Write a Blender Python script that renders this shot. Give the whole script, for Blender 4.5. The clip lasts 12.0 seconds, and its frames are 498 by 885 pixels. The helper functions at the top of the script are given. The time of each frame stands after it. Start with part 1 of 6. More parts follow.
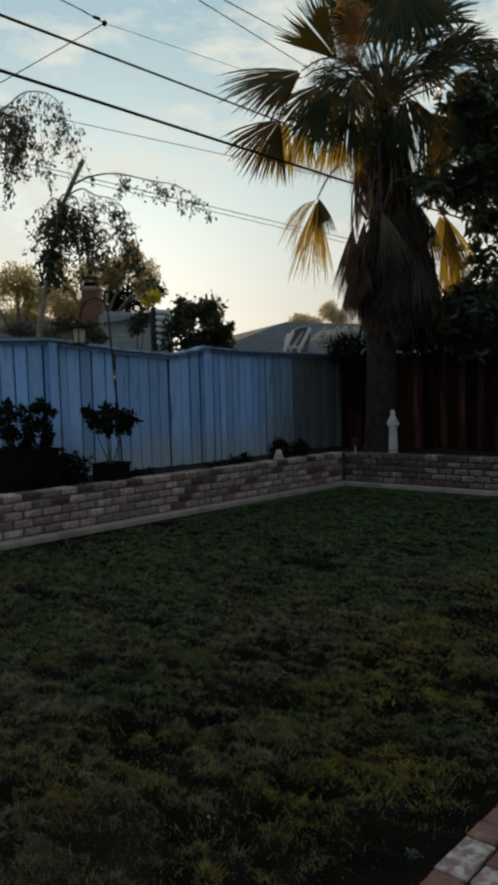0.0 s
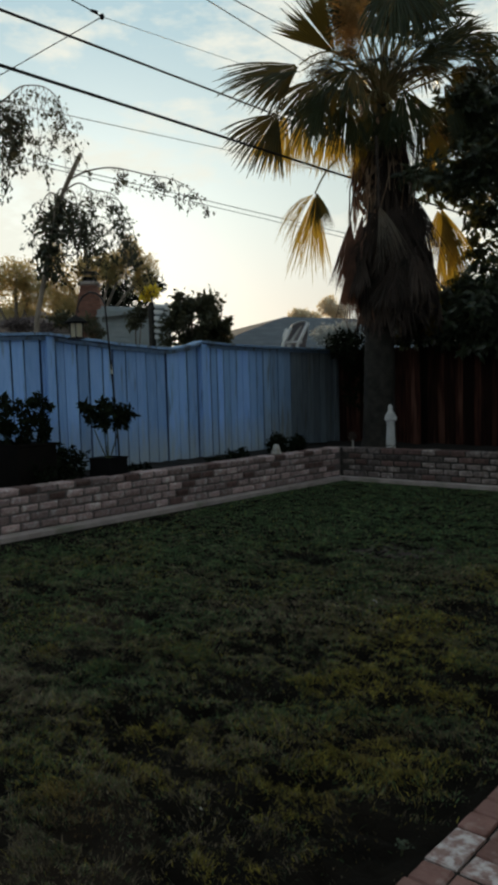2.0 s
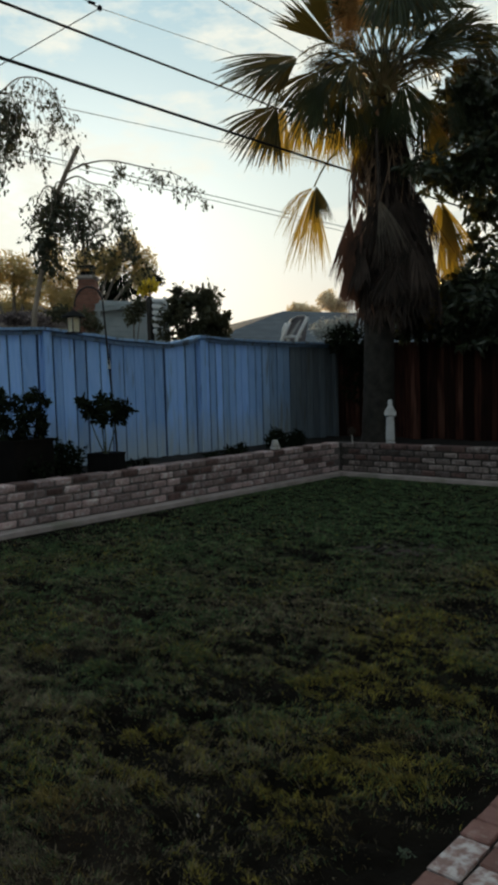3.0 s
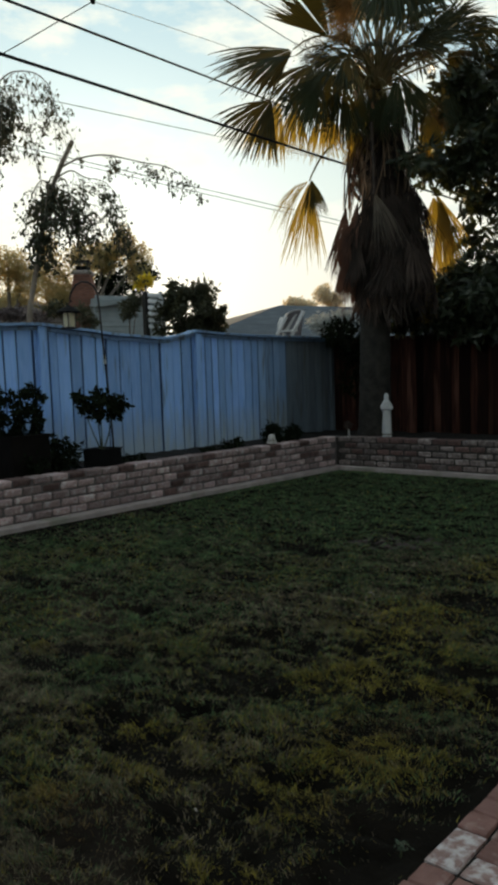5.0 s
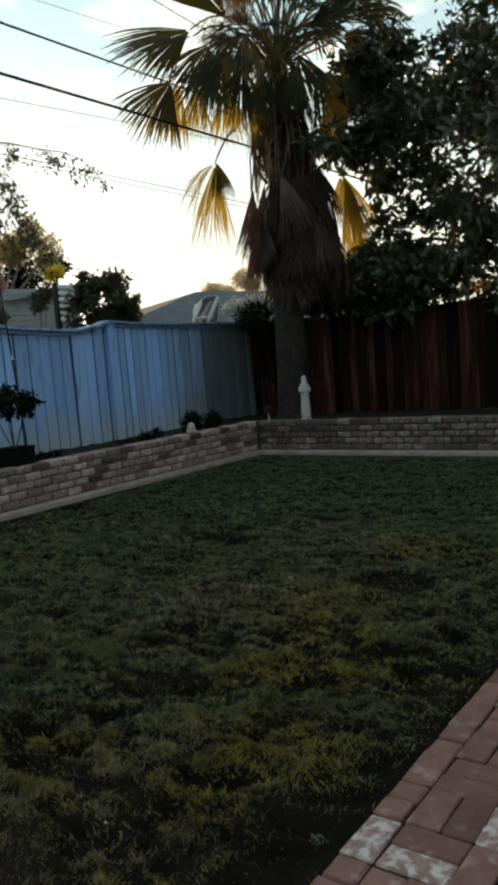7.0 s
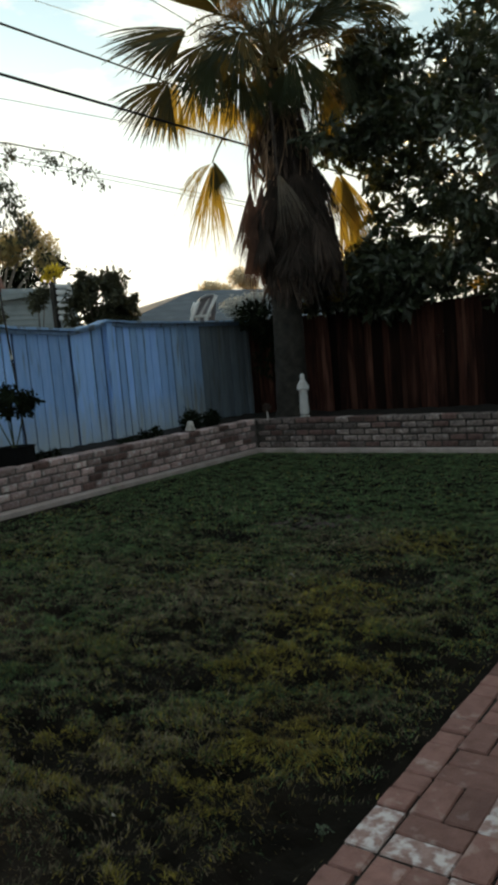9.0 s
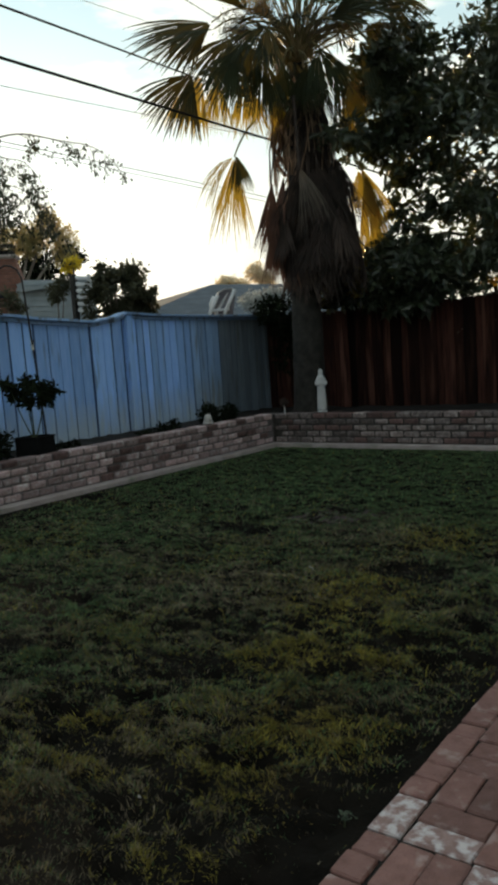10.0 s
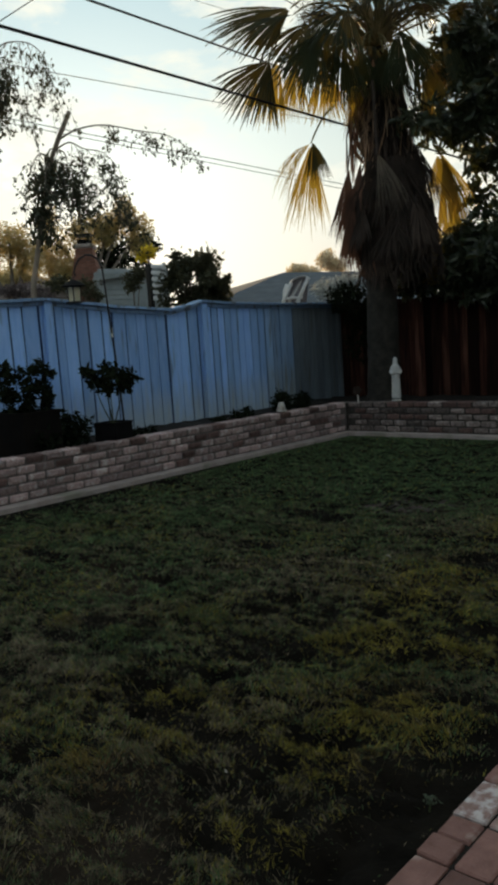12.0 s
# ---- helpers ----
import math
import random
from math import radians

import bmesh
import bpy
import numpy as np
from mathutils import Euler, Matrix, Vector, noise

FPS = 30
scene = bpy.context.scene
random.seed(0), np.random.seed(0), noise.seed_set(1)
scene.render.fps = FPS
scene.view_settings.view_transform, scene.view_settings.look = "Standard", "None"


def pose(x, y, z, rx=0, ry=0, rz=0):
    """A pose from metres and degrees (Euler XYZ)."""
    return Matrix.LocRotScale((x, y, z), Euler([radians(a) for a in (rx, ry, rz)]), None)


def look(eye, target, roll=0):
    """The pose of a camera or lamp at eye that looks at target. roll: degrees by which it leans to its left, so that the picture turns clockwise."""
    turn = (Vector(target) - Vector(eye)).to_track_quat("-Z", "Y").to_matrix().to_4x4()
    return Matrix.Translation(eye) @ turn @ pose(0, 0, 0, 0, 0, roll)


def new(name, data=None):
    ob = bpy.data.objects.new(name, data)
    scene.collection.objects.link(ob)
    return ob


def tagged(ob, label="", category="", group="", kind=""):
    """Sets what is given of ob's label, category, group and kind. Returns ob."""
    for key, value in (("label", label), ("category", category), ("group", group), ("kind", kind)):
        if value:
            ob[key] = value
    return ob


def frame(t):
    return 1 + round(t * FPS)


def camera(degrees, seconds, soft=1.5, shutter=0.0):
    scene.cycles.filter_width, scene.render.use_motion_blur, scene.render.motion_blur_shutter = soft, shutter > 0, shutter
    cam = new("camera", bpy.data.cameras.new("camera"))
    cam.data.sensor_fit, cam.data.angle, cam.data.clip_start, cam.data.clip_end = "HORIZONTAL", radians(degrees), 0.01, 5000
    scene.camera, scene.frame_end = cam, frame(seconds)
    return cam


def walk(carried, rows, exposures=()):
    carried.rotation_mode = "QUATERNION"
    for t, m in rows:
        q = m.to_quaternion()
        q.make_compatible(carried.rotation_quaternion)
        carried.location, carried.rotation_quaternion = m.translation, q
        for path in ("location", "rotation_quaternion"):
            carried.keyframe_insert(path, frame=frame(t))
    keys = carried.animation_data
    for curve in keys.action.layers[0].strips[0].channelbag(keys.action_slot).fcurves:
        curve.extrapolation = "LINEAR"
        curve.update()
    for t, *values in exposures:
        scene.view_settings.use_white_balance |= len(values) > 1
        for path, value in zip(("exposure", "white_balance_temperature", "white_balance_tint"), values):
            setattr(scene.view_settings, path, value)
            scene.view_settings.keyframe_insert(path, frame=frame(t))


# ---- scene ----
STATUE_X, POT_Y = -5.14, 7.66
cam = camera(35.4, 12.0, soft=4.0)
PATH = [
    (0, (0.449, -0.37, 1.351), (-0.861, 1.136, 1.224), -1.4),
    (0.5, (0.452, -0.371, 1.35), (-0.859, 1.134, 1.215), -1.3),
    (1, (0.455, -0.364, 1.344), (-0.855, 1.141, 1.206), -1.3),
    (1.5, (0.471, -0.357, 1.345), (-0.838, 1.15, 1.208), -1.6),
    (2, (0.469, -0.358, 1.343), (-0.839, 1.148, 1.204), -1.4),
    (2.5, (0.448, -0.331, 1.345), (-0.856, 1.179, 1.198), -1.3),
    (3, (0.43, -0.308, 1.354), (-0.876, 1.199, 1.2), -1.4),
    (5, (0.43, -0.303, 1.353), (-0.869, 1.208, 1.185), -1.7),
    (5.5, (0.427, -0.292, 1.349), (-0.865, 1.224, 1.178), -1.9),
    (6, (0.447, -0.268, 1.356), (-0.813, 1.275, 1.179), -2.4),
    (6.5, (0.479, -0.235, 1.353), (-0.718, 1.357, 1.163), -3.2),
    (7, (0.459, -0.161, 1.353), (-0.695, 1.458, 1.141), -4.5),
    (9, (0.461, -0.196, 1.351), (-0.688, 1.426, 1.135), -4.8),
    (9.5, (0.461, -0.201, 1.356), (-0.693, 1.417, 1.135), -5.0),
    (10, (0.437, -0.252, 1.344), (-0.74, 1.349, 1.118), -3.9),
    (10.5, (0.44, -0.27, 1.351), (-0.784, 1.295, 1.129), -4.0),
    (11, (0.436, -0.302, 1.347), (-0.839, 1.22, 1.106), -4.3),
    (11.5, (0.416, -0.306, 1.347), (-0.883, 1.195, 1.101), -4.1),
    (12, (0.407, -0.325, 1.344), (-0.905, 1.165, 1.1), -3.7),
]
EXPOSURES = [(s, e + 0.17, 6550 + min(s, 6) * 45, 1 - 0.55 * max(0, min(s - 3, 12 - s, 4))) for s, e in ((0.0, -0.26), (1.0, -0.18), (2.5, -0.02), (5.0, 0.2), (6.0, 0.34), (7.0, 0.44), (9.5, 0.42), (10.5, 0.42), (12.0, 0.12))]
walk(cam, [(t, look(eye, target, roll)) for t, eye, target, roll in PATH], EXPOSURES)

SKY_STRENGTH, CLOUD, SUN_ENERGY, HAZE = 0.10, (8.6, 8.3, 7.8, 1), 3.0, 11.6
GLOW = (3.9, 3.6, 3.35)

# ---- world and light ----
SUN_YAW, SUN_UP = radians(52.0), radians(6.0)
world = bpy.data.worlds.new("dusk_sky")
scene.world = world
world.use_nodes = True
wn, wl = world.node_tree.nodes, world.node_tree.links
wn.clear()


def wnode(kind, **values):
    n = wn.new(kind)
    for k, v in values.items():
        n.inputs[k].default_value = v
    return n


w_out = wn.new("ShaderNodeOutputWorld")
w_bg = wnode("ShaderNodeBackground", Strength=SKY_STRENGTH)
w_sky = wn.new("ShaderNodeTexSky")
w_sky.sky_type, w_sky.sun_disc = "NISHITA", False
w_sky.sun_elevation, w_sky.sun_rotation = SUN_UP, -SUN_YAW
w_sky.air_density, w_sky.dust_density, w_sky.ozone_density = 1.0, 1.2, 3.4
w_co = wn.new("ShaderNodeTexCoord")
w_map = wn.new("ShaderNodeMapping")
w_map.inputs["Scale"].default_value = (1.6, 1.6, 4.5)
w_map.inputs["Location"].default_value = (0.35, 0.2, 0.1)
w_noise = wnode("ShaderNodeTexNoise", Scale=3.3, Detail=10.0, Roughness=0.6)
w_ramp = wn.new("ShaderNodeMapRange")
w_ramp.inputs["From Min"].default_value, w_ramp.inputs["From Max"].default_value = 0.49, 0.6
w_mix = wn.new("ShaderNodeMix")
w_mix.data_type = "RGBA"
w_mix.inputs["B"].default_value = CLOUD
w_fac = wn.new("ShaderNodeMath")
w_fac.operation = "MULTIPLY_ADD"
w_fac.inputs[1].default_value, w_fac.inputs[2].default_value = 0.85, 0.0
wl.new(w_co.outputs["Generated"], w_map.inputs["Vector"])
wl.new(w_map.outputs["Vector"], w_noise.inputs["Vector"])
wl.new(w_noise.outputs["Fac"], w_ramp.inputs["Value"])
wl.new(w_ramp.outputs["Result"], w_fac.inputs[0])
wl.new(w_fac.outputs[0], w_mix.inputs["Factor"])
w_hue = wn.new("ShaderNodeMix")
w_hue.data_type, w_hue.blend_type = "RGBA", "MULTIPLY"
w_hue.inputs["Factor"].default_value, w_hue.inputs["B"].default_value = 1.0, (0.98, 1.03, 1.04, 1)
wl.new(w_sky.outputs["Color"], w_hue.inputs["A"])
# thin high haze, cream at the horizon and pale blue above, thickest towards the sunset
w_sep = wn.new("ShaderNodeSeparateXYZ")
wl.new(w_co.outputs["Generated"], w_sep.inputs["Vector"])
w_haze = wn.new("ShaderNodeValToRGB")
w_haze.color_ramp.elements[0].position, w_haze.color_ramp.elements[0].color = 0.0, (0.60, 0.525, 0.47, 1)
w_haze.color_ramp.elements[1].position, w_haze.color_ramp.elements[1].color = 0.85, (0.48, 0.58, 0.68, 1)
for h_at, h_col in ((0.10, (0.61, 0.55, 0.505, 1)), (0.22, (0.53, 0.575, 0.58, 1)), (0.42, (0.345, 0.47, 0.555, 1))):
    w_haze.color_ramp.elements.new(h_at).color = h_col
wl.new(w_sep.outputs["Z"], w_haze.inputs["Fac"])
w_lift = wn.new("ShaderNodeVectorMath")
w_lift.operation = "SCALE"
w_lift.inputs["Scale"].default_value = HAZE
wl.new(w_haze.outputs["Color"], w_lift.inputs[0])
w_dot = wn.new("ShaderNodeVectorMath")
w_dot.operation = "DOT_PRODUCT"
w_dot.inputs[1].default_value = (-math.sin(SUN_YAW), math.cos(SUN_YAW), 0.1)
wl.new(w_co.outputs["Generated"], w_dot.inputs[0])
w_thick = wn.new("ShaderNodeMapRange")
w_thick.inputs["From Min"].default_value, w_thick.inputs["From Max"].default_value = -0.1, 0.85
w_thick.inputs["To Min"].default_value, w_thick.inputs["To Max"].default_value = 0.42, 0.94
wl.new(w_dot.outputs["Value"], w_thick.inputs["Value"])
w_veil = wn.new("ShaderNodeMix")
w_veil.data_type = "RGBA"
wl.new(w_thick.outputs["Result"], w_veil.inputs["Factor"])
wl.new(w_hue.outputs["Result"], w_veil.inputs["A"])
wl.new(w_lift.outputs["Vector"], w_veil.inputs["B"])
# bright veil around the low sun
w_pos = wn.new("ShaderNodeMath")
w_pos.operation = "MAXIMUM"
w_pow = wn.new("ShaderNodeMath")
w_pow.operation = "POWER"
w_pow.inputs[1].default_value = 30.0
w_tone = wn.new("ShaderNodeVectorMath")
w_tone.operation = "SCALE"
w_tone.inputs[0].default_value = GLOW
w_sum = wn.new("ShaderNodeVectorMath")
w_sum.operation = "ADD"
wl.new(w_dot.outputs["Value"], w_pos.inputs[0])
wl.new(w_pos.outputs[0], w_pow.inputs[0])
wl.new(w_pow.outputs[0], w_tone.inputs["Scale"])
wl.new(w_veil.outputs["Result"], w_sum.inputs[0])
wl.new(w_tone.outputs["Vector"], w_sum.inputs[1])
wl.new(w_sum.outputs["Vector"], w_mix.inputs["A"])
wl.new(w_mix.outputs["Result"], w_bg.inputs["Color"])
wl.new(w_bg.outputs["Background"], w_out.inputs["Surface"])

sun_data = bpy.data.lights.new("sun", "SUN")
sun_data.energy, sun_data.angle, sun_data.color = SUN_ENERGY, radians(0.6), (1.0, 0.66, 0.34)
sun = new("sun", sun_data)
sun_way = Vector((-math.sin(SUN_YAW) * math.cos(SUN_UP), math.cos(SUN_YAW) * math.cos(SUN_UP), math.sin(SUN_UP)))
sun.matrix_world = look(sun_way * 60, (0, 0, 0))


# ---- materials ----
def material(name, a, b, scale=8.0, rough=0.8, bump=0.3, grain=60.0, spread=0.0, c=None, patch=1.2, patch_at=0.55, stretch=(1, 1, 1),
             through_light=0.0, through_colour=None, metal=0.0, gloss=0.3, island=0.0, local=True, soft=0.12):
    """a to b by noise of that scale, fine relief of that grain; spread: lighter and darker from object to object; c: a third colour in
    patches; through_light: the share of light that passes through."""
    m = bpy.data.materials.new(name)
    m.use_nodes = True
    nt = m.node_tree
    nodes, links = nt.nodes, nt.links
    bsdf = nodes["Principled BSDF"]
    out = nodes["Material Output"]
    bsdf.inputs["Roughness"].default_value = rough
    bsdf.inputs["Metallic"].default_value = metal
    bsdf.inputs["Specular IOR Level"].default_value = gloss
    if local:
        co = nodes.new("ShaderNodeTexCoord").outputs["Object"]
    else:
        co = nodes.new("ShaderNodeNewGeometry").outputs["Position"]
    mp = nodes.new("ShaderNodeMapping")
    mp.inputs["Scale"].default_value = stretch
    links.new(co, mp.inputs["Vector"])
    vec = mp.outputs["Vector"]
    info = None
    if spread:
        info = nodes.new("ShaderNodeObjectInfo")
        shift = nodes.new("ShaderNodeVectorMath")
        shift.operation = "ADD"
        links.new(vec, shift.inputs[0])
        mul = nodes.new("ShaderNodeMath")
        mul.operation = "MULTIPLY"
        mul.inputs[1].default_value = 37.0
        links.new(info.outputs["Random"], mul.inputs[0])
        links.new(mul.outputs[0], shift.inputs[1])
        vec = shift.outputs[0]
    n1 = nodes.new("ShaderNodeTexNoise")
    n1.inputs["Scale"].default_value, n1.inputs["Detail"].default_value, n1.inputs["Roughness"].default_value = scale, 5.0, 0.6
    links.new(vec, n1.inputs["Vector"])
    r1 = nodes.new("ShaderNodeMapRange")
    r1.inputs["From Min"].default_value, r1.inputs["From Max"].default_value = 0.32, 0.68
    links.new(n1.outputs["Fac"], r1.inputs["Value"])
    mix = nodes.new("ShaderNodeMix")
    mix.data_type = "RGBA"
    mix.inputs["A"].default_value, mix.inputs["B"].default_value = (*a, 1), (*b, 1)
    links.new(r1.outputs["Result"], mix.inputs["Factor"])
    colour = mix.outputs["Result"]
    if c:
        n2 = nodes.new("ShaderNodeTexNoise")
        n2.inputs["Scale"].default_value, n2.inputs["Detail"].default_value = patch, 4.0
        links.new(vec, n2.inputs["Vector"])
        r2 = nodes.new("ShaderNodeMapRange")
        r2.inputs["From Min"].default_value, r2.inputs["From Max"].default_value = patch_at, patch_at + soft
        links.new(n2.outputs["Fac"], r2.inputs["Value"])
        mix2 = nodes.new("ShaderNodeMix")
        mix2.data_type = "RGBA"
        mix2.inputs["B"].default_value = (*c, 1)
        links.new(r2.outputs["Result"], mix2.inputs["Factor"])
        links.new(colour, mix2.inputs["A"])
        colour = mix2.outputs["Result"]
    for amount, source in ((spread, info), (island, None)):
        if amount:
            if source is None:
                source = nodes.new("ShaderNodeNewGeometry")
                value = source.outputs["Random Per Island"]
            else:
                value = source.outputs["Random"]
            rr = nodes.new("ShaderNodeMapRange")
            rr.inputs["To Min"].default_value, rr.inputs["To Max"].default_value = 1 - amount, 1 + amount
            links.new(value, rr.inputs["Value"])
            hsv = nodes.new("ShaderNodeHueSaturation")
            links.new(rr.outputs["Result"], hsv.inputs["Value"])
            links.new(colour, hsv.inputs["Color"])
            colour = hsv.outputs["Color"]
    links.new(colour, bsdf.inputs["Base Color"])
    if bump:
        n3 = nodes.new("ShaderNodeTexNoise")
        n3.inputs["Scale"].default_value, n3.inputs["Detail"].default_value = grain, 4.0
        links.new(vec, n3.inputs["Vector"])
        bp = nodes.new("ShaderNodeBump")
        bp.inputs["Strength"].default_value, bp.inputs["Distance"].default_value = bump, 0.01
        links.new(n3.outputs["Fac"], bp.inputs["Height"])
        links.new(bp.outputs["Normal"], bsdf.inputs["Normal"])
    if through_light:
        tr = nodes.new("ShaderNodeBsdfTranslucent")
        if through_colour:
            tr.inputs["Color"].default_value = (*through_colour, 1)
        else:
            links.new(colour, tr.inputs["Color"])
        ms = nodes.new("ShaderNodeMixShader")
        ms.inputs["Fac"].default_value = through_light
        links.new(bsdf.outputs["BSDF"], ms.inputs[1])
        links.new(tr.outputs["BSDF"], ms.inputs[2])
        links.new(ms.outputs["Shader"], out.inputs["Surface"])
    return m


M_EARTH = material("earth", (0.035, 0.028, 0.02), (0.075, 0.058, 0.04), 3.0, 0.95, 0.8, 40, local=False)
# soil taken to near black to stand in for shade between grass tufts
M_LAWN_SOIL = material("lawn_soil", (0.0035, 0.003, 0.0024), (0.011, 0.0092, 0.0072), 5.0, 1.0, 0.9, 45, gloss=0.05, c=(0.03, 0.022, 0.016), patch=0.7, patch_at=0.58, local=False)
M_GRASS = material("grass", (0.036, 0.067, 0.031), (0.132, 0.202, 0.092), 9.0, 0.8, 0, island=0.5, through_light=0.4, local=False, gloss=0.2)
M_GRASS_DEAD = material("dead_grass", (0.07, 0.058, 0.042), (0.27, 0.226, 0.158), 9.0, 0.85, 0, island=0.55, through_light=0.3, local=False, gloss=0.15)
M_GRASS_DRY = material("dry_grass", (0.13, 0.115, 0.026), (0.29, 0.245, 0.05), 7.0, 0.8, 0, island=0.6, c=(0.16, 0.11, 0.045), patch=1.6, patch_at=0.54, through_light=0.25, local=False, gloss=0.2)
M_BARE = material("bare_earth", (0.032, 0.023, 0.021), (0.062, 0.045, 0.041), 9.0, 0.95, 0.8, 60, c=(0.02, 0.018, 0.012), patch=6, patch_at=0.5, local=False)
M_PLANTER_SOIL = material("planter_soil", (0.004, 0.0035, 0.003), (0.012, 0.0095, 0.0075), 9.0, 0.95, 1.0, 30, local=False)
M_BRICK = material("wall_brick", (0.24, 0.165, 0.163), (0.39, 0.295, 0.288), 30.0, 0.9, 0.7, 120, spread=0.42, c=(0.44, 0.395, 0.39), patch=17, patch_at=0.54)
M_BRICK_DARK = material("dark_wall_brick", (0.075, 0.045, 0.042), (0.15, 0.095, 0.088), 20.0, 0.9, 0.6, 120, spread=0.3)
# north wall's bricks: a greyer tone, darkened for the shaded corner
M_BRICK_NORTH_SHADED = material("shaded_grey_wall_brick", (0.075, 0.06, 0.057), (0.19, 0.155, 0.15), 22.0, 0.9, 0.6, 120, spread=0.6, c=(0.27, 0.235, 0.225), patch=14, patch_at=0.56)
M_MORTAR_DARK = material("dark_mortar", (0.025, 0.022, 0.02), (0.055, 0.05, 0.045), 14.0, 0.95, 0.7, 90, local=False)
M_MORTAR = material("mortar", (0.085, 0.072, 0.07), (0.14, 0.122, 0.118), 14.0, 0.95, 0.7, 90, local=False)
M_CONCRETE = material("concrete", (0.25, 0.21, 0.202), (0.36, 0.31, 0.298), 6.0, 0.9, 0.4, 80, c=(0.20, 0.19, 0.16), patch=2.5, patch_at=0.56, local=False)
M_PAVER = material("patio_brick", (0.135, 0.07, 0.06), (0.19, 0.102, 0.089), 18.0, 0.85, 0.6, 110, spread=0.3, c=(0.28, 0.21, 0.195), patch=11, patch_at=0.585)
M_PAVER_WHITE = material("whitened_patio_brick", (0.19, 0.12, 0.11), (0.27, 0.185, 0.17), 40.0, 0.9, 0.5, 110, spread=0.1, c=(0.46, 0.42, 0.42), patch=25, patch_at=0.46, soft=0.15)
M_JOINT = material("sand_joint", (0.008, 0.007, 0.006), (0.022, 0.018, 0.015), 25.0, 0.95, 0.6, 120, local=False)
M_FENCE = material("blue_fence_paint", (0.225, 0.415, 0.80), (0.315, 0.51, 0.88), 5.0, 0.75, 0.45, 30, spread=0.22, stretch=(5, 5, 0.6), c=(0.18, 0.27, 0.44), patch=2.4, patch_at=0.60)
M_FENCE_GAP_SHADE = material("gap_shade_fence_wood", (0.012, 0.026, 0.08), (0.028, 0.052, 0.13), 5.0, 0.85, 0.4, 30, stretch=(5, 5, 0.6))
# worn paint and bare wood, with the corner's shade put into their colour
M_FENCE_WORN_SHADED = material("worn_shaded_blue_fence_paint", (0.18, 0.30, 0.51), (0.24, 0.37, 0.58), 5.0, 0.8, 0.45, 30, spread=0.2, stretch=(5, 5, 0.6), c=(0.13, 0.17, 0.22), patch=2.2, patch_at=0.52)
M_FENCE_GREY_SHADED = material("weathered_shaded_fence_wood", (0.095, 0.125, 0.155), (0.145, 0.18, 0.215), 5.0, 0.85, 0.5, 30, spread=0.2, stretch=(5, 5, 0.5), c=(0.09, 0.105, 0.11), patch=2.0, patch_at=0.56)
# red-brown lowered almost to black for the shade under the tree
M_REDWOOD = material("shaded_redwood_fence", (0.009, 0.0045, 0.004), (0.038, 0.0145, 0.010), 5.0, 0.9, 0.5, 30, spread=0.85, gloss=0.1, stretch=(6, 6, 0.5), c=(0.07, 0.032, 0.023), patch=1.6, patch_at=0.56)
M_TRUNK = material("palm_trunk", (0.010, 0.0092, 0.008), (0.032, 0.029, 0.025), 5.0, 0.95, 1.0, 18, stretch=(1.6, 1.6, 1.8))
M_FROND = material("palm_frond", (0.012, 0.021, 0.010), (0.028, 0.038, 0.016), 3.0, 0.55, 0.15, 60, spread=0.35, through_light=0.16, through_colour=(0.165, 0.135, 0.03), local=False, gloss=0.2)
# gold of the sunset behind the fronds is in the colour; also yellowed ones
M_FROND_GOLD = material("backlit_yellowed_palm_frond", (0.16, 0.12, 0.03), (0.28, 0.19, 0.05), 3.0, 0.55, 0.15, 60, spread=0.25, through_light=0.5, through_colour=(0.50, 0.37, 0.06), local=False)
M_FROND_DEAD = material("dead_palm_frond", (0.014, 0.011, 0.009), (0.07, 0.051, 0.043), 3.0, 0.9, 0.4, 50, spread=0.45, through_light=0.12, local=False)
M_FROND_GREY = material("pale_grey_palm_frond", (0.09, 0.078, 0.064), (0.18, 0.155, 0.125), 3.0, 0.9, 0.3, 50, through_light=0.2, local=False)
M_PANICLE = material("dry_palm_blossom", (0.16, 0.095, 0.045), (0.28, 0.17, 0.075), 4.0, 0.9, 0, island=0.4, through_light=0.45, through_colour=(0.5, 0.29, 0.1), local=False)
M_FROND_RUST = material("rusty_dead_frond", (0.08, 0.043, 0.032), (0.18, 0.095, 0.066), 3.0, 0.9, 0.3, 50, spread=0.4, through_light=0.18, local=False)
M_LEAF = material("broad_leaf", (0.02, 0.032, 0.019), (0.045, 0.06, 0.033), 2.0, 0.38, 0, island=0.45, through_light=0.18, through_colour=(0.09, 0.10, 0.025), local=False, gloss=0.6)
M_LEAF_GOLD = material("sunlit_gold_leaf", (0.10, 0.085, 0.02), (0.20, 0.15, 0.04), 2.0, 0.5, 0, island=0.4, through_light=0.4, through_colour=(0.45, 0.30, 0.06), local=False)
M_WEEP = material("weeping_leaf", (0.014, 0.021, 0.015), (0.036, 0.047, 0.03), 2.0, 0.6, 0, island=0.4, through_light=0.2, through_colour=(0.14, 0.13, 0.06), local=False)
M_AUTUMN = material("brownish_foliage", (0.07, 0.064, 0.036), (0.22, 0.175, 0.095), 1.0, 0.6, 0, island=0.9, c=(0.10, 0.11, 0.05), patch=0.6, patch_at=0.5, through_light=0.62, through_colour=(0.55, 0.45, 0.22), local=False)
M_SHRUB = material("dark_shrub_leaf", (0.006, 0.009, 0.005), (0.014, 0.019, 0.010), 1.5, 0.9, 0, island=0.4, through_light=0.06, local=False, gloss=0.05)
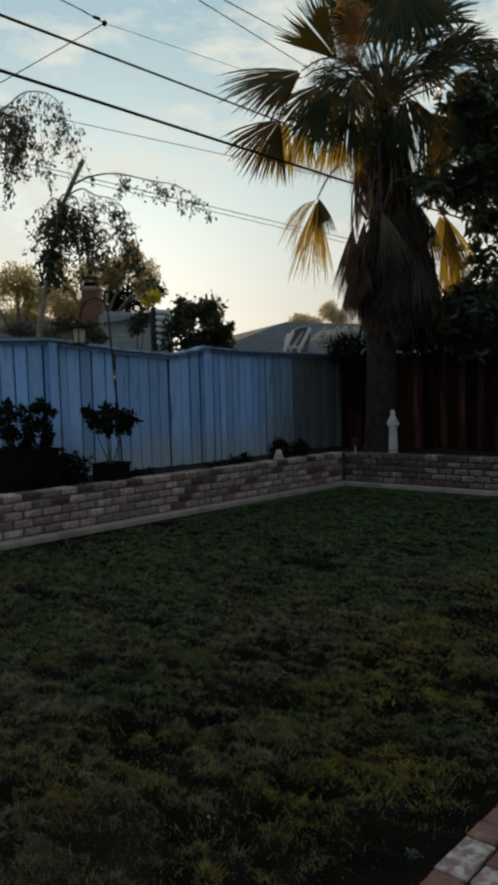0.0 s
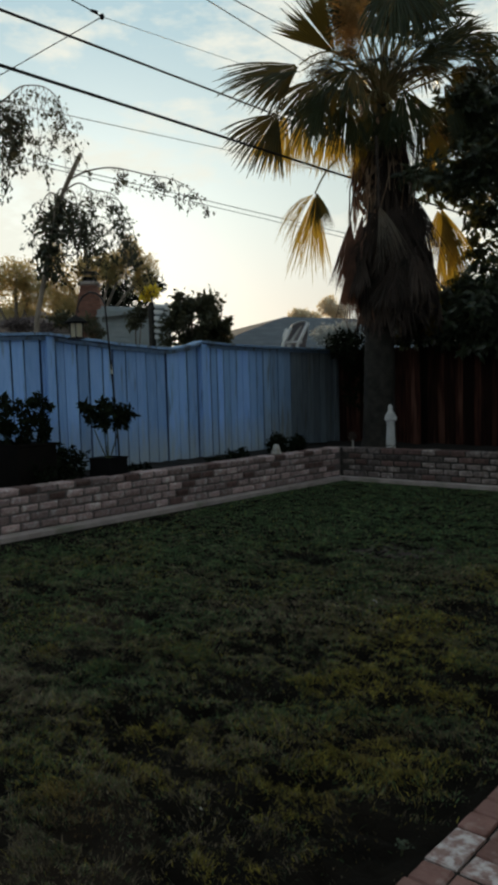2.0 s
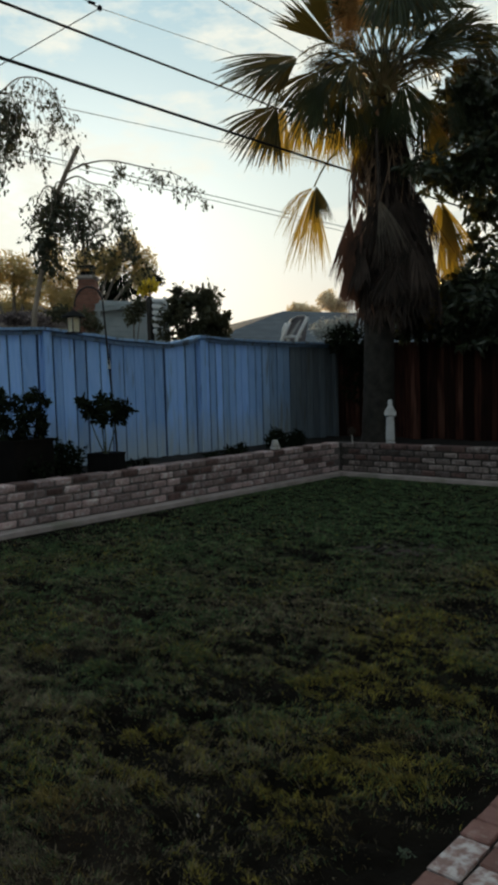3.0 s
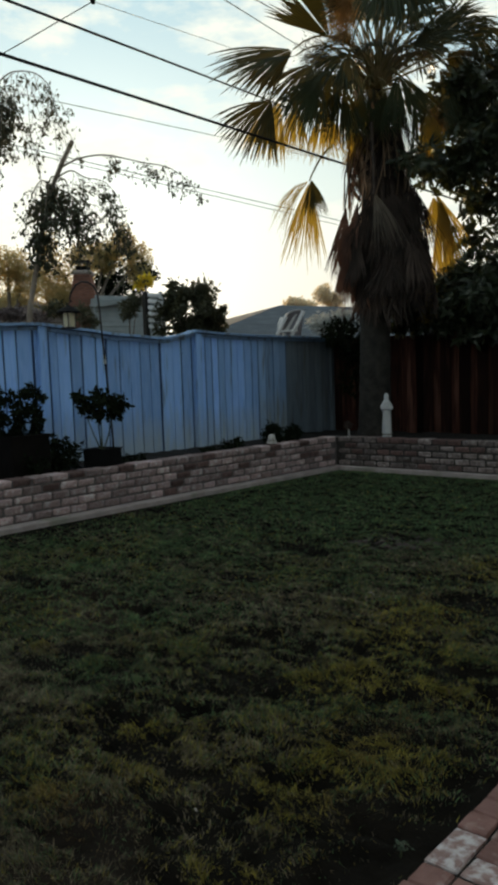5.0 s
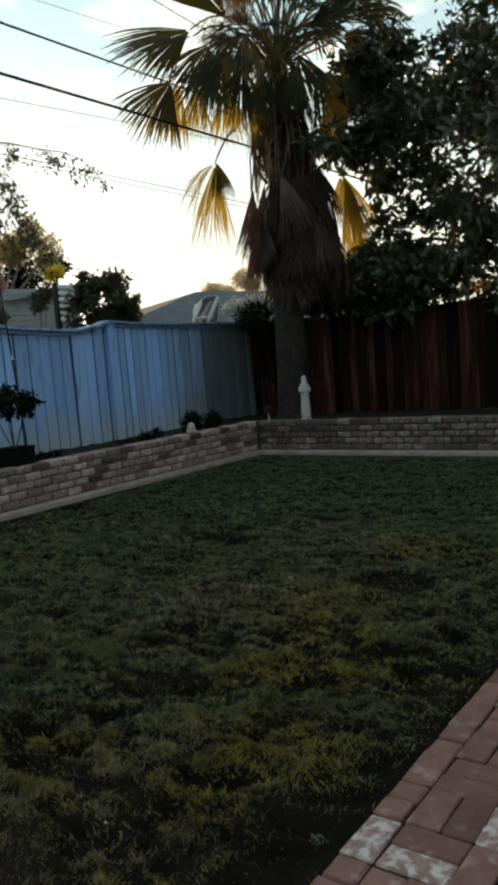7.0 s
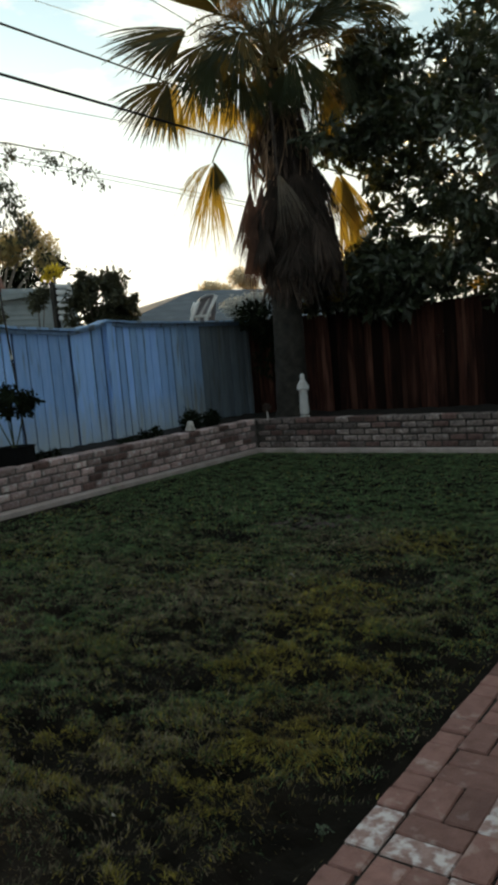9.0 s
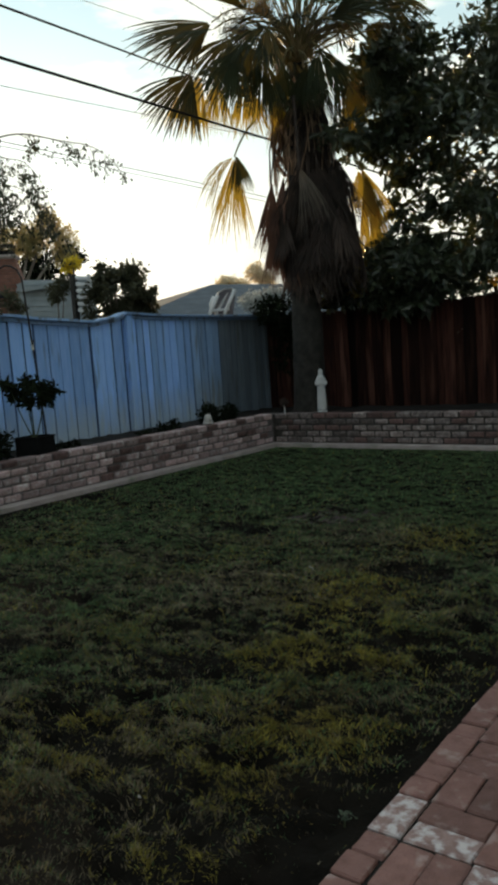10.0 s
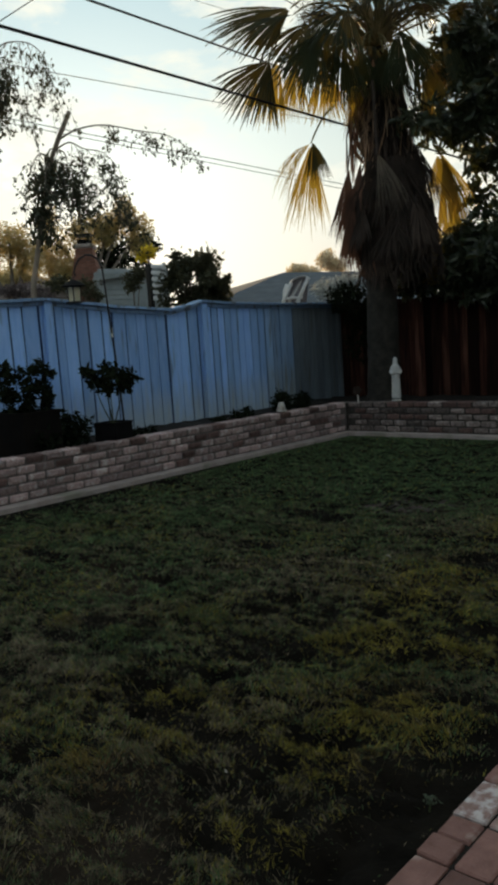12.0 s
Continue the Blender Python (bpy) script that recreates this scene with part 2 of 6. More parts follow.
# distance haze is put into the leaf colour as paleness
M_HAZE_TREE = material("haze_paled_foliage", (0.5, 0.49, 0.43), (0.6, 0.58, 0.5), 0.6, 0.8, 0, island=0.2, through_light=0.65, through_colour=(0.8, 0.68, 0.48), local=False)
M_GREY_SHRUB = material("silvery_shrub_leaf", (0.28, 0.30, 0.30), (0.46, 0.485, 0.48), 1.5, 0.7, 0, island=0.35, through_light=0.3, local=False)
M_MAUVE_SHRUB = material("mauve_grey_foliage", (0.09, 0.075, 0.08), (0.19, 0.155, 0.155), 1.5, 0.8, 0, island=0.45, through_light=0.25, local=False)
M_HEDGE = material("dusky_hedge_leaf", (0.02, 0.026, 0.015), (0.055, 0.06, 0.036), 1.5, 0.6, 0, island=0.5, through_light=0.2, through_colour=(0.12, 0.11, 0.05), local=False)
M_CANVAS = material("pale_lavender_canvas", (0.24, 0.245, 0.29), (0.33, 0.335, 0.38), 4.0, 0.9, 0.1, 40, through_light=0.2)
M_WEED = material("pale_weed_leaf", (0.06, 0.085, 0.055), (0.12, 0.155, 0.11), 9.0, 0.7, 0, island=0.3, through_light=0.3, local=False)
M_YELLOW = material("yellow_blossom", (0.55, 0.42, 0.03), (0.75, 0.58, 0.06), 3.0, 0.6, 0, island=0.25, through_light=0.4, local=False)
M_PALE_BARK = material("pale_bark", (0.17, 0.14, 0.115), (0.28, 0.235, 0.19), 8.0, 0.95, 0.8, 40, stretch=(1, 1, 0.4))
M_BARK = material("bark", (0.10, 0.085, 0.07), (0.19, 0.165, 0.14), 8.0, 0.95, 0.8, 40, stretch=(1, 1, 0.4))
M_STATUE = material("pale_cast_stone", (0.39, 0.395, 0.40), (0.49, 0.49, 0.495), 9.0, 0.85, 0.3, 70, c=(0.27, 0.26, 0.24), patch=7, patch_at=0.58)
M_POT_DARK = material("black_plastic", (0.004, 0.004, 0.0045), (0.008, 0.008, 0.008), 9.0, 0.8, 0.1, 50, gloss=0.08)
M_POT_WHITE = material("whitewashed_clay", (0.38, 0.36, 0.34), (0.48, 0.46, 0.43), 12.0, 0.8, 0.3, 70, c=(0.26, 0.23, 0.20), patch=10, patch_at=0.6)
M_BOX_WOOD = material("dark_planter_wood", (0.004, 0.0035, 0.003), (0.010, 0.008, 0.007), 5.0, 0.9, 0.4, 40, gloss=0.1)
M_IRON = material("black_iron", (0.015, 0.015, 0.016), (0.03, 0.03, 0.03), 20.0, 0.5, 0.2, 90, metal=0.6)
M_LANTERN_GLASS = material("frosted_lantern_glass", (0.80, 0.77, 0.66), (0.88, 0.85, 0.75), 8.0, 0.3, 0.0, 50, through_light=0.7)
M_CABLE = material("black_cable", (0.012, 0.012, 0.013), (0.02, 0.02, 0.021), 9.0, 0.95, 0, 50, gloss=0.05)
M_WIRE = material("grey_wire", (0.10, 0.11, 0.12), (0.15, 0.16, 0.17), 9.0, 0.5, 0.1, 50)
M_ROOF = material("grey_shingle", (0.048, 0.06, 0.076), (0.082, 0.097, 0.117), 2.5, 0.9, 0.6, 25, local=False)
M_ROOF_BROWN = material("brown_shingle", (0.09, 0.075, 0.07), (0.15, 0.125, 0.115), 2.5, 0.9, 0.6, 25, local=False)
M_SIDING = material("grey_siding", (0.20, 0.235, 0.255), (0.27, 0.305, 0.325), 3.0, 0.8, 0.2, 30, local=False)
M_STUCCO = material("beige_stucco", (0.30, 0.27, 0.23), (0.38, 0.34, 0.29), 3.0, 0.9, 0.4, 60, local=False)
M_WHITE = material("white_paint", (0.56, 0.59, 0.62), (0.68, 0.70, 0.72), 5.0, 0.95, 0.1, 40, gloss=0.1)
M_CHIMNEY = material("chimney_brick", (0.13, 0.065, 0.05), (0.20, 0.10, 0.075), 6.0, 0.9, 0.5, 40, spread=0.25)


def wear_low(m, tone, low, high):
    """Mixes a worn tone into the paint in ragged patches, more of them towards the foot of the boards."""
    nodes, links = m.node_tree.nodes, m.node_tree.links
    bsdf = nodes["Principled BSDF"]
    paint = bsdf.inputs["Base Color"].links[0].from_socket
    geo = nodes.new("ShaderNodeNewGeometry")
    sep = nodes.new("ShaderNodeSeparateXYZ")
    links.new(geo.outputs["Position"], sep.inputs["Vector"])
    ramp = nodes.new("ShaderNodeMapRange")
    ramp.inputs["From Min"].default_value, ramp.inputs["From Max"].default_value = high, low
    links.new(sep.outputs["Z"], ramp.inputs["Value"])
    stretch = nodes.new("ShaderNodeMapping")
    stretch.inputs["Scale"].default_value = (9.0, 9.0, 1.6)
    links.new(geo.outputs["Position"], stretch.inputs["Vector"])
    grain = nodes.new("ShaderNodeTexNoise")
    grain.inputs["Scale"].default_value, grain.inputs["Detail"].default_value = 1.6, 6.0
    links.new(stretch.outputs["Vector"], grain.inputs["Vector"])
    add = nodes.new("ShaderNodeMath")
    links.new(ramp.outputs["Result"], add.inputs[0])
    links.new(grain.outputs["Fac"], add.inputs[1])
    cut = nodes.new("ShaderNodeMapRange")
    cut.inputs["From Min"].default_value, cut.inputs["From Max"].default_value, cut.inputs["To Max"].default_value = 0.75, 1.5, 0.85
    links.new(add.outputs[0], cut.inputs["Value"])
    mix = nodes.new("ShaderNodeMix")
    mix.data_type = "RGBA"
    mix.inputs["B"].default_value = (*tone, 1)
    links.new(cut.outputs["Result"], mix.inputs["Factor"])
    links.new(paint, mix.inputs["A"])
    links.new(mix.outputs["Result"], bsdf.inputs["Base Color"])


wear_low(M_FENCE, (0.36, 0.42, 0.46), 0.42, 1.15)
wear_low(M_FENCE_WORN_SHADED, (0.24, 0.27, 0.27), 0.42, 1.4)


# ---- mesh helpers ----
class Shape:
    """Gathers vertices and faces of one mesh."""

    def __init__(self):
        self.v, self.f = [], []

    def add(self, verts, faces):
        k = len(self.v)
        self.v.extend(tuple(p) for p in verts)
        self.f.extend(tuple(i + k for i in face) for face in faces)
        return self

    def box(self, lo, hi, bevel=0.004, m=None):
        """A box with chamfered edges."""
        lo, hi = Vector(lo), Vector(hi)
        b = min(bevel, 0.45 * min(hi - lo))
        mid, half = (lo + hi) / 2, (hi - lo) / 2
        verts, index = [], {}
        for sx in (-1, 1):
            for sy in (-1, 1):
                for sz in (-1, 1):
                    for axis in range(3):
                        p = [sx * half.x, sy * half.y, sz * half.z]
                        for o in range(3):
                            if o != axis:
                                p[o] -= (sx, sy, sz)[o] * b
                        index[sx, sy, sz, axis] = len(verts)
                        q = mid + Vector(p)
                        verts.append(m @ q if m else q)
        faces = []
        for axis in range(3):
            o1, o2 = [o for o in range(3) if o != axis]
            for s in (-1, 1):
                ring = []
                for a, c in ((-1, -1), (1, -1), (1, 1), (-1, 1)):
                    k = [0, 0, 0]
                    k[axis], k[o1], k[o2] = s, a, c
                    ring.append(index[k[0], k[1], k[2], axis])
                flip = (s > 0) == (axis == 1)
                faces.append(tuple(reversed(ring)) if flip else tuple(ring))
            for a in (-1, 1):
                for c in (-1, 1):
                    k = [0, 0, 0]
                    k[o1], k[o2] = a, c
                    k[axis] = -1
                    k2 = list(k)
                    k2[axis] = 1
                    faces.append((index[k[0], k[1], k[2], o1], index[k2[0], k2[1], k2[2], o1], index[k2[0], k2[1], k2[2], o2], index[k[0], k[1], k[2], o2]))
        for sx in (-1, 1):
            for sy in (-1, 1):
                for sz in (-1, 1):
                    faces.append(tuple(index[sx, sy, sz, axis] for axis in range(3)))
        return self.add(verts, faces)

    def tube(self, points, radii, seg=8, cap=True):
        points = [Vector(p) for p in points]
        if isinstance(radii, (int, float)):
            radii = [radii] * len(points)
        side = None
        rings = []
        for i, p in enumerate(points):
            way = (points[min(i + 1, len(points) - 1)] - points[max(i - 1, 0)]).normalized()
            if side is None:
                side = way.orthogonal().normalized()
            side = (side - way * side.dot(way)).normalized()
            other = way.cross(side)
            rings.append([p + (side * math.cos(2 * math.pi * j / seg) + other * math.sin(2 * math.pi * j / seg)) * radii[i] for j in range(seg)])
        verts = [p for ring in rings for p in ring]
        faces = [(i * seg + j, i * seg + (j + 1) % seg, (i + 1) * seg + (j + 1) % seg, (i + 1) * seg + j) for i in range(len(points) - 1) for j in range(seg)]
        if cap:
            faces += [tuple(reversed(range(seg))), tuple(range((len(points) - 1) * seg, len(points) * seg))]
        return self.add(verts, faces)

    def lathe(self, profile, centre=(0, 0, 0), seg=20, sx=1.0, sy=1.0):
        """profile: (radius, height) from below upwards."""
        c = Vector(centre)
        verts = [c + Vector((r * sx * math.cos(2 * math.pi * j / seg), r * sy * math.sin(2 * math.pi * j / seg), z)) for r, z in profile for j in range(seg)]
        faces = [(i * seg + j, i * seg + (j + 1) % seg, (i + 1) * seg + (j + 1) % seg, (i + 1) * seg + j) for i in range(len(profile) - 1) for j in range(seg)]
        faces += [tuple(reversed(range(seg))), tuple(range((len(profile) - 1) * seg, len(profile) * seg))]
        return self.add(verts, faces)

    def mesh(self, name, smooth=False):
        me = bpy.data.meshes.new(name)
        me.from_pydata(self.v, [], self.f)
        bm = bmesh.new()
        bm.from_mesh(me)
        bmesh.ops.recalc_face_normals(bm, faces=bm.faces)
        bm.to_mesh(me)
        bm.free()
        if smooth:
            me.shade_smooth()
        return me


def raw_mesh(name, verts, faces):
    me = bpy.data.meshes.new(name)
    me.from_pydata(verts, [], faces)
    return me


def part(name, shape, mat, parent=None, label="", smooth=False, at=None):
    me = shape.mesh(name, smooth) if isinstance(shape, Shape) else shape
    if not me.materials:
        me.materials.append(mat)
    ob = new(name, me)
    if parent:
        ob.parent = parent
    if at is not None:
        ob.matrix_basis = at
    if label:
        tagged(ob, label)
    return ob


def thing(name, at, label, category, group="", kind=""):
    ob = new(name)
    ob.location = at
    ob.empty_display_size = 0.2
    return tagged(ob, label, category, group, kind)


def under(parent, ob):
    """Parents ob, built in world metres, under a thing that stands elsewhere."""
    ob.parent = parent
    ob.matrix_parent_inverse = Matrix.Translation(parent.location).inverted()
    return ob


def wpart(name, shape, mat, parent, label="", smooth=False):
    return under(parent, part(name, shape, mat, None, label, smooth))



# ---- ground, lawn ----
LAWN_W, LAWN_N, PATIO_X = -5.80, 8.90, -0.58


def lumps(x, y):
    """How raised and thick the turf is, about -1 to 1."""
    return (0.3 * noise.noise((x * 1.4 + 0.5 * y, y * 1.9, 1.7)) + 0.5 * noise.noise((x * 4.4 + 1.6 * y, y * 6.8 - 1.6 * x, 4.2))
            + 0.6 * noise.noise((x * 10.0, y * 15.0, 9.3)) + 0.3 * noise.noise((x * 27.0, y * 31.0, 2.9)))


# worn hollows in the turf, and the stretches where it has dried out: x, y and the two radii
HOLLOWS = [(-3.2, 4.56, 0.38, 0.2), (-1.5, 3.95, 0.3, 0.2), (-1.13, 2.83, 0.12, 0.12), (-5.5, 5.15, 0.22, 0.18), (-1.66, 1.47, 0.22, 0.1), (-2.74, 1.8, 0.17, 0.08), (-2.76, 2.02, 0.2, 0.08),
           (-1.29, 1.53, 0.15, 0.08), (-0.7, 1.45, 0.12, 0.2), (-1.77, 2.25, 0.22, 0.12), (-3.0, 3.6, 0.24, 0.12), (-3.04, 2.68, 0.22, 0.1), (-4.27, 2.7, 0.25, 0.12), (-0.7, 1.2, 0.1, 0.15), (-1.36, 1.04, 0.12, 0.07)]
WORN = (-2.72, 5.15, 0.45, 0.4)
STRAW = [(-1.54, 3.56, 0.32, 0.34), (-1.48, 3.03, 0.3, 0.3), (-1.4, 2.6, 0.24, 0.24), (-1.53, 2.42, 0.16, 0.12), (-1.05, 2.6, 0.16, 0.2), (-1.05, 1.98, 0.2, 0.24), (-0.91, 2.0, 0.14, 0.2), (-1.05, 1.6, 0.18, 0.12),
         (-0.94, 1.16, 0.14, 0.09), (-1.48, 1.06, 0.14, 0.08), (-1.72, 1.12, 0.14, 0.08), (-1.83, 1.61, 0.13, 0.08), (-2.94, 1.95, 0.12, 0.09), (-1.56, 1.37, 0.12, 0.07), (-1.62, 4.7, 0.4, 0.3)]
TAN = [(-1.47, 2.0, 0.22, 0.12), (-1.53, 1.76, 0.2, 0.1), (-1.2, 1.3, 0.3, 0.14), (-1.95, 4.6, 0.5, 0.4), (-2.2, 3.2, 0.5, 0.5)]


def sunk(x, y):
    """How deep a hollow is at x, y, 0 to about 1."""
    k = 0.0
    for hx, hy, ra_, rb_ in HOLLOWS:
        if abs(x - hx) < 1.5 * ra_ and abs(y - hy) < 1.5 * rb_:
            d = ((x - hx) / ra_) ** 2 + ((y - hy) / rb_) ** 2 + 0.5 * noise.noise((x * 9.0, y * 9.0, 3.3))
            k = max(k, 1.0 - d)
    return min(1.0, k)


def bumps(x, y):
    flat_ = max(0.0, min(1.0, (x - LAWN_W) / 0.35, (LAWN_N - y) / 0.35))
    up = lumps(x, y)
    return flat_ * (0.025 * noise.noise((x * 1.1, y * 1.1, 3.1)) + 0.042 * up - 0.15 * max(0.0, -up - 0.22) * max(0.25, min(1.0, (6.0 - y) / 3.5))) - 0.03 * sunk(x, y)


g = Shape()
R = 400
g.add([(-R, -R, -0.08), (R, -R, -0.08), (R, R, -0.08), (-R, R, -0.08)], [(0, 1, 2, 3)])
tagged(part("ground", g, M_EARTH), "bare brown earth reaching to the horizon", "ground", kind="structure")

nx, ny = 190, 520
x0, x1, y0, y1 = LAWN_W - 0.02, PATIO_X + 0.01, -6.0, LAWN_N + 0.02
lv, lf = [], []
for j in range(ny + 1):
    for i in range(nx + 1):
        x, y = x0 + (x1 - x0) * i / nx, y0 + (y1 - y0) * j / ny
        edge = min(1.0, (x1 - x) / 0.25)
        lv.append((x, y, -0.03 + edge * (0.022 + bumps(x, y))))
for j in range(ny):
    for i in range(nx):
        k = j * (nx + 1) + i
        lf.append((k, k + 1, k + nx + 2, k + nx + 1))
lawn_me = raw_mesh("lawn_soil", lv, lf)
lawn_me.shade_smooth()
tagged(part("lawn_soil", lawn_me, M_LAWN_SOIL), "uneven soil showing through the thin lawn, coloured near black for shade between tufts", "lawn", kind="structure")

def grass_blades(sort):
    """Blades of the green grass (0), of the yellowed grass in its patches (1) or of the dull dead blades among them (2)."""
    gr = np.random.RandomState(5 + sort)
    allv, allf, base = [], [], 0
    zones = [(0.0, 2.3, 74000, 0.0025), (2.3, 4.0, 50000, 0.0032), (4.0, 6.5, 24000, 0.005), (6.5, 14.0, 9500, 0.0085), (-1, -1, 900, 0.02)]
    for near, far, density, width in zones:
        south = near < 0
        lo_y, hi_y = (-6.0, 2.0) if south else (-0.5, LAWN_N - 0.02)
        n = int((PATIO_X - LAWN_W) * (hi_y - lo_y) * density)
        xs = gr.uniform(LAWN_W + 0.02, PATIO_X - 0.02, n)
        ys = gr.uniform(lo_y, hi_y, n)
        off = np.hypot(xs - 0.3, ys + 0.2)
        seen = ys > 0.5 * (0.3 - xs) - 0.9
        keep = ~seen if south else (off >= near) & (off < far) & seen
        wx, wy, wa, wb = WORN
        d = ((xs - wx) / wa) ** 2 + ((ys - wy) / wb) ** 2
        keep &= ~((d < gr.uniform(0.3, 1.3, n)) & (gr.rand(n) < 0.6))
        keep &= (PATIO_X - xs > 0.4 * gr.rand(n) ** 1.5 + 0.06) | (gr.rand(n) < 0.12)
        keep &= xs - LAWN_W > 0.6 * gr.rand(n) * np.clip((6.5 - ys) / 2, 0, 1) + 0.03
        xs, ys = xs[keep], ys[keep]
        tuft = np.array([lumps(x, y) - 1.2 * sunk(x, y) for x, y in zip(xs, ys)])
        patch = np.array([noise.noise((x * 1.2, y * 1.5, 6.1)) + 0.5 * noise.noise((x * 4.0, y * 4.6, 7.7)) for x, y in zip(xs, ys)])
        band = np.zeros(len(xs))
        for hx, hy, ra_, rb_ in STRAW:
            band = np.maximum(band, np.exp(-((xs - hx) / ra_) ** 2 - ((ys - hy) / rb_) ** 2))
        near_by = np.clip((6.2 - ys) / 2.6, 0.15, 1)
        broad = 0.2 * np.exp(-((xs + 1.25) / 0.75) ** 2 - ((ys - 2.1) / 1.5) ** 2)
        yellow = np.clip((0.09 + 0.25 * patch) * near_by + broad + band * (0.75 + 0.5 * patch), 0.03, 0.85)
        tan_ = np.zeros(len(xs))
        for hx, hy, ra_, rb_ in TAN:
            tan_ = np.maximum(tan_, np.exp(-((xs - hx) / ra_) ** 2 - ((ys - hy) / rb_) ** 2))
        dull = np.array([noise.noise((x * 2.3, y * 2.9, 21.0)) for x, y in zip(xs, ys)])
        dull = (1 - yellow) * np.clip((0.28 + 0.55 * dull) * near_by + 0.34 * np.clip(2.3 - ys, 0, 1) + 0.15 * np.exp(-((xs + 2.3) / 1.3) ** 2 - ((ys - 3.3) / 1.6) ** 2) + 0.35 * tan_, 0.06, 0.8)
        share = (1 - yellow - dull, yellow, dull)[sort]
        thick = {0.0: (0.17, 1.4), 2.3: (0.62, 1.8), 4.0: (0.95, 1.6), 6.5: (1.1, 0.9)}.get(near, (0.7, 1.0))
        ok = gr.rand(len(xs)) < np.clip(thick[0] + thick[1] * tuft, 0.13, 1) * share
        xs, ys, tuft = xs[ok], ys[ok], tuft[ok]
        n = len(xs)
        zs = np.array([bumps(x, y) for x, y in zip(xs, ys)]) - 0.012
        hgt = 0.005 + 0.022 * gr.rand(n) ** 3 + 0.012 * np.clip(tuft + 0.1, 0, 0.8)
        yaw = np.array([7.0 * noise.noise((x * 3.1, y * 3.4, 12.0)) for x, y in zip(xs, ys)]) + gr.normal(0, 1.3, n)
        lean = hgt * gr.uniform(0.3, 1.5, n)
        w = width * gr.uniform(0.6, 1.3, n)
        flat = gr.rand(n) < 0.3
        hgt = np.where(flat, hgt * 0.55, hgt)
        lean = np.where(flat, gr.uniform(0.006, 0.016, n), lean)
        w = np.where(flat, w * 1.3, w)
        side = gr.uniform(0, 2 * np.pi, n)
        px, py = np.cos(side) * w / 2, np.sin(side) * w / 2
        lx, ly = np.cos(yaw) * lean, np.sin(yaw) * lean
        v = np.empty((n, 5, 3))
        v[:, 0] = np.stack([xs - px, ys - py, zs], 1)
        v[:, 1] = np.stack([xs + px, ys + py, zs], 1)
        v[:, 2] = np.stack([xs + 0.35 * lx + px * 0.8, ys + 0.35 * ly + py * 0.8, zs + hgt * 0.6], 1)
        v[:, 3] = np.stack([xs + 0.35 * lx - px * 0.8, ys + 0.35 * ly - py * 0.8, zs + hgt * 0.6], 1)
        v[:, 4] = np.stack([xs + lx, ys + ly, zs + hgt], 1)
        allv.append(v.reshape(-1, 3))
        k = base + 5 * np.arange(n)
        allf += np.stack([k, k + 1, k + 2, k + 3], 1).tolist()
        allf += np.stack([k + 3, k + 2, k + 4], 1).tolist()
        base += 5 * n
    return raw_mesh("grass", np.concatenate(allv).tolist(), allf)


wx, wy, wa, wb = WORN
pv, pf = [(wx, wy, bumps(wx, wy) + 0.002)], []
for ring in range(1, 13):
    for k in range(28):
        a = 2 * math.pi * k / 28
        wob = 1 + 0.4 * noise.noise((2 * math.cos(a), 2 * math.sin(a), 8.8))
        x, y = wx + wa * wob * ring / 12 * math.cos(a), wy + wb * wob * ring / 12 * math.sin(a)
        pv.append((x, y, bumps(x, y) - 0.008 + 0.014 * noise.noise((x * 11.0, y * 11.0, 0.4)) - 0.006 * ring / 12))
for k in range(28):
    pf.append((0, 1 + k, 1 + (k + 1) % 28))
    for ring in range(11):
        a0, a1 = 1 + 28 * ring + k, 1 + 28 * ring + (k + 1) % 28
        pf.append((a0, a0 + 28, a1 + 28, a1))
bare_me = raw_mesh("bare_patch", pv, pf)
bare_me.shade_smooth()
tagged(part("bare_patch", bare_me, M_BARE), "bare brown patch of dry earth in the lawn", "earth", kind="structure")

tagged(part("grass", grass_blades(0), M_GRASS), "rough dull green lawn grass in uneven tufts", "grass", kind="stuff")
tagged(part("dry_grass", grass_blades(1), M_GRASS_DRY), "yellowed dry patches of the lawn", "grass", kind="stuff")
tagged(part("dead_grass", grass_blades(2), M_GRASS_DEAD), "dull grey-brown dead blades among the lawn grass", "grass", kind="stuff")

# ---- brick retaining walls with concrete footing ----
COURSE, PITCH, FOOT = 0.0835, 0.212, 0.045
WALL_W, WALL_N, WALL_TOP = LAWN_W - 0.13, LAWN_N + 0.13, FOOT + 5 * COURSE
THICK = 0.20

s = Shape()
s.box((WALL_W - THICK + 0.03, -6, -0.1), (WALL_W - 0.012, WALL_N + THICK, WALL_TOP - 0.012), 0.004)
wall_w = tagged(part("wall_west", s, M_MORTAR), "low retaining wall of reddish-tan bricks in dark mortar", "wall", kind="structure")
s = Shape()
s.box((WALL_W - 0.010, WALL_N + 0.012, -0.1), (3.0, WALL_N + THICK - 0.03, WALL_TOP - 0.012), 0.004)
wall_n = tagged(part("wall_north", s, M_MORTAR_DARK), "low retaining wall of greyish bricks, coloured darker for shade, in dark mortar", "wall", kind="structure")
s = Shape()
s.box((WALL_W - 0.02, -6, -0.1), (LAWN_W, LAWN_N, FOOT), 0.008)
tagged(part("trim_west", s, M_CONCRETE), "pale concrete mowing strip along the brick wall", "kerb", kind="structure")
s = Shape()
s.box((WALL_W - 0.02, LAWN_N + 0.002, -0.1), (3.0, WALL_N + 0.02, FOOT), 0.008)
tagged(part("trim_north", s, M_CONCRETE), "pale concrete mowing strip along the brick wall", "kerb", kind="structure")


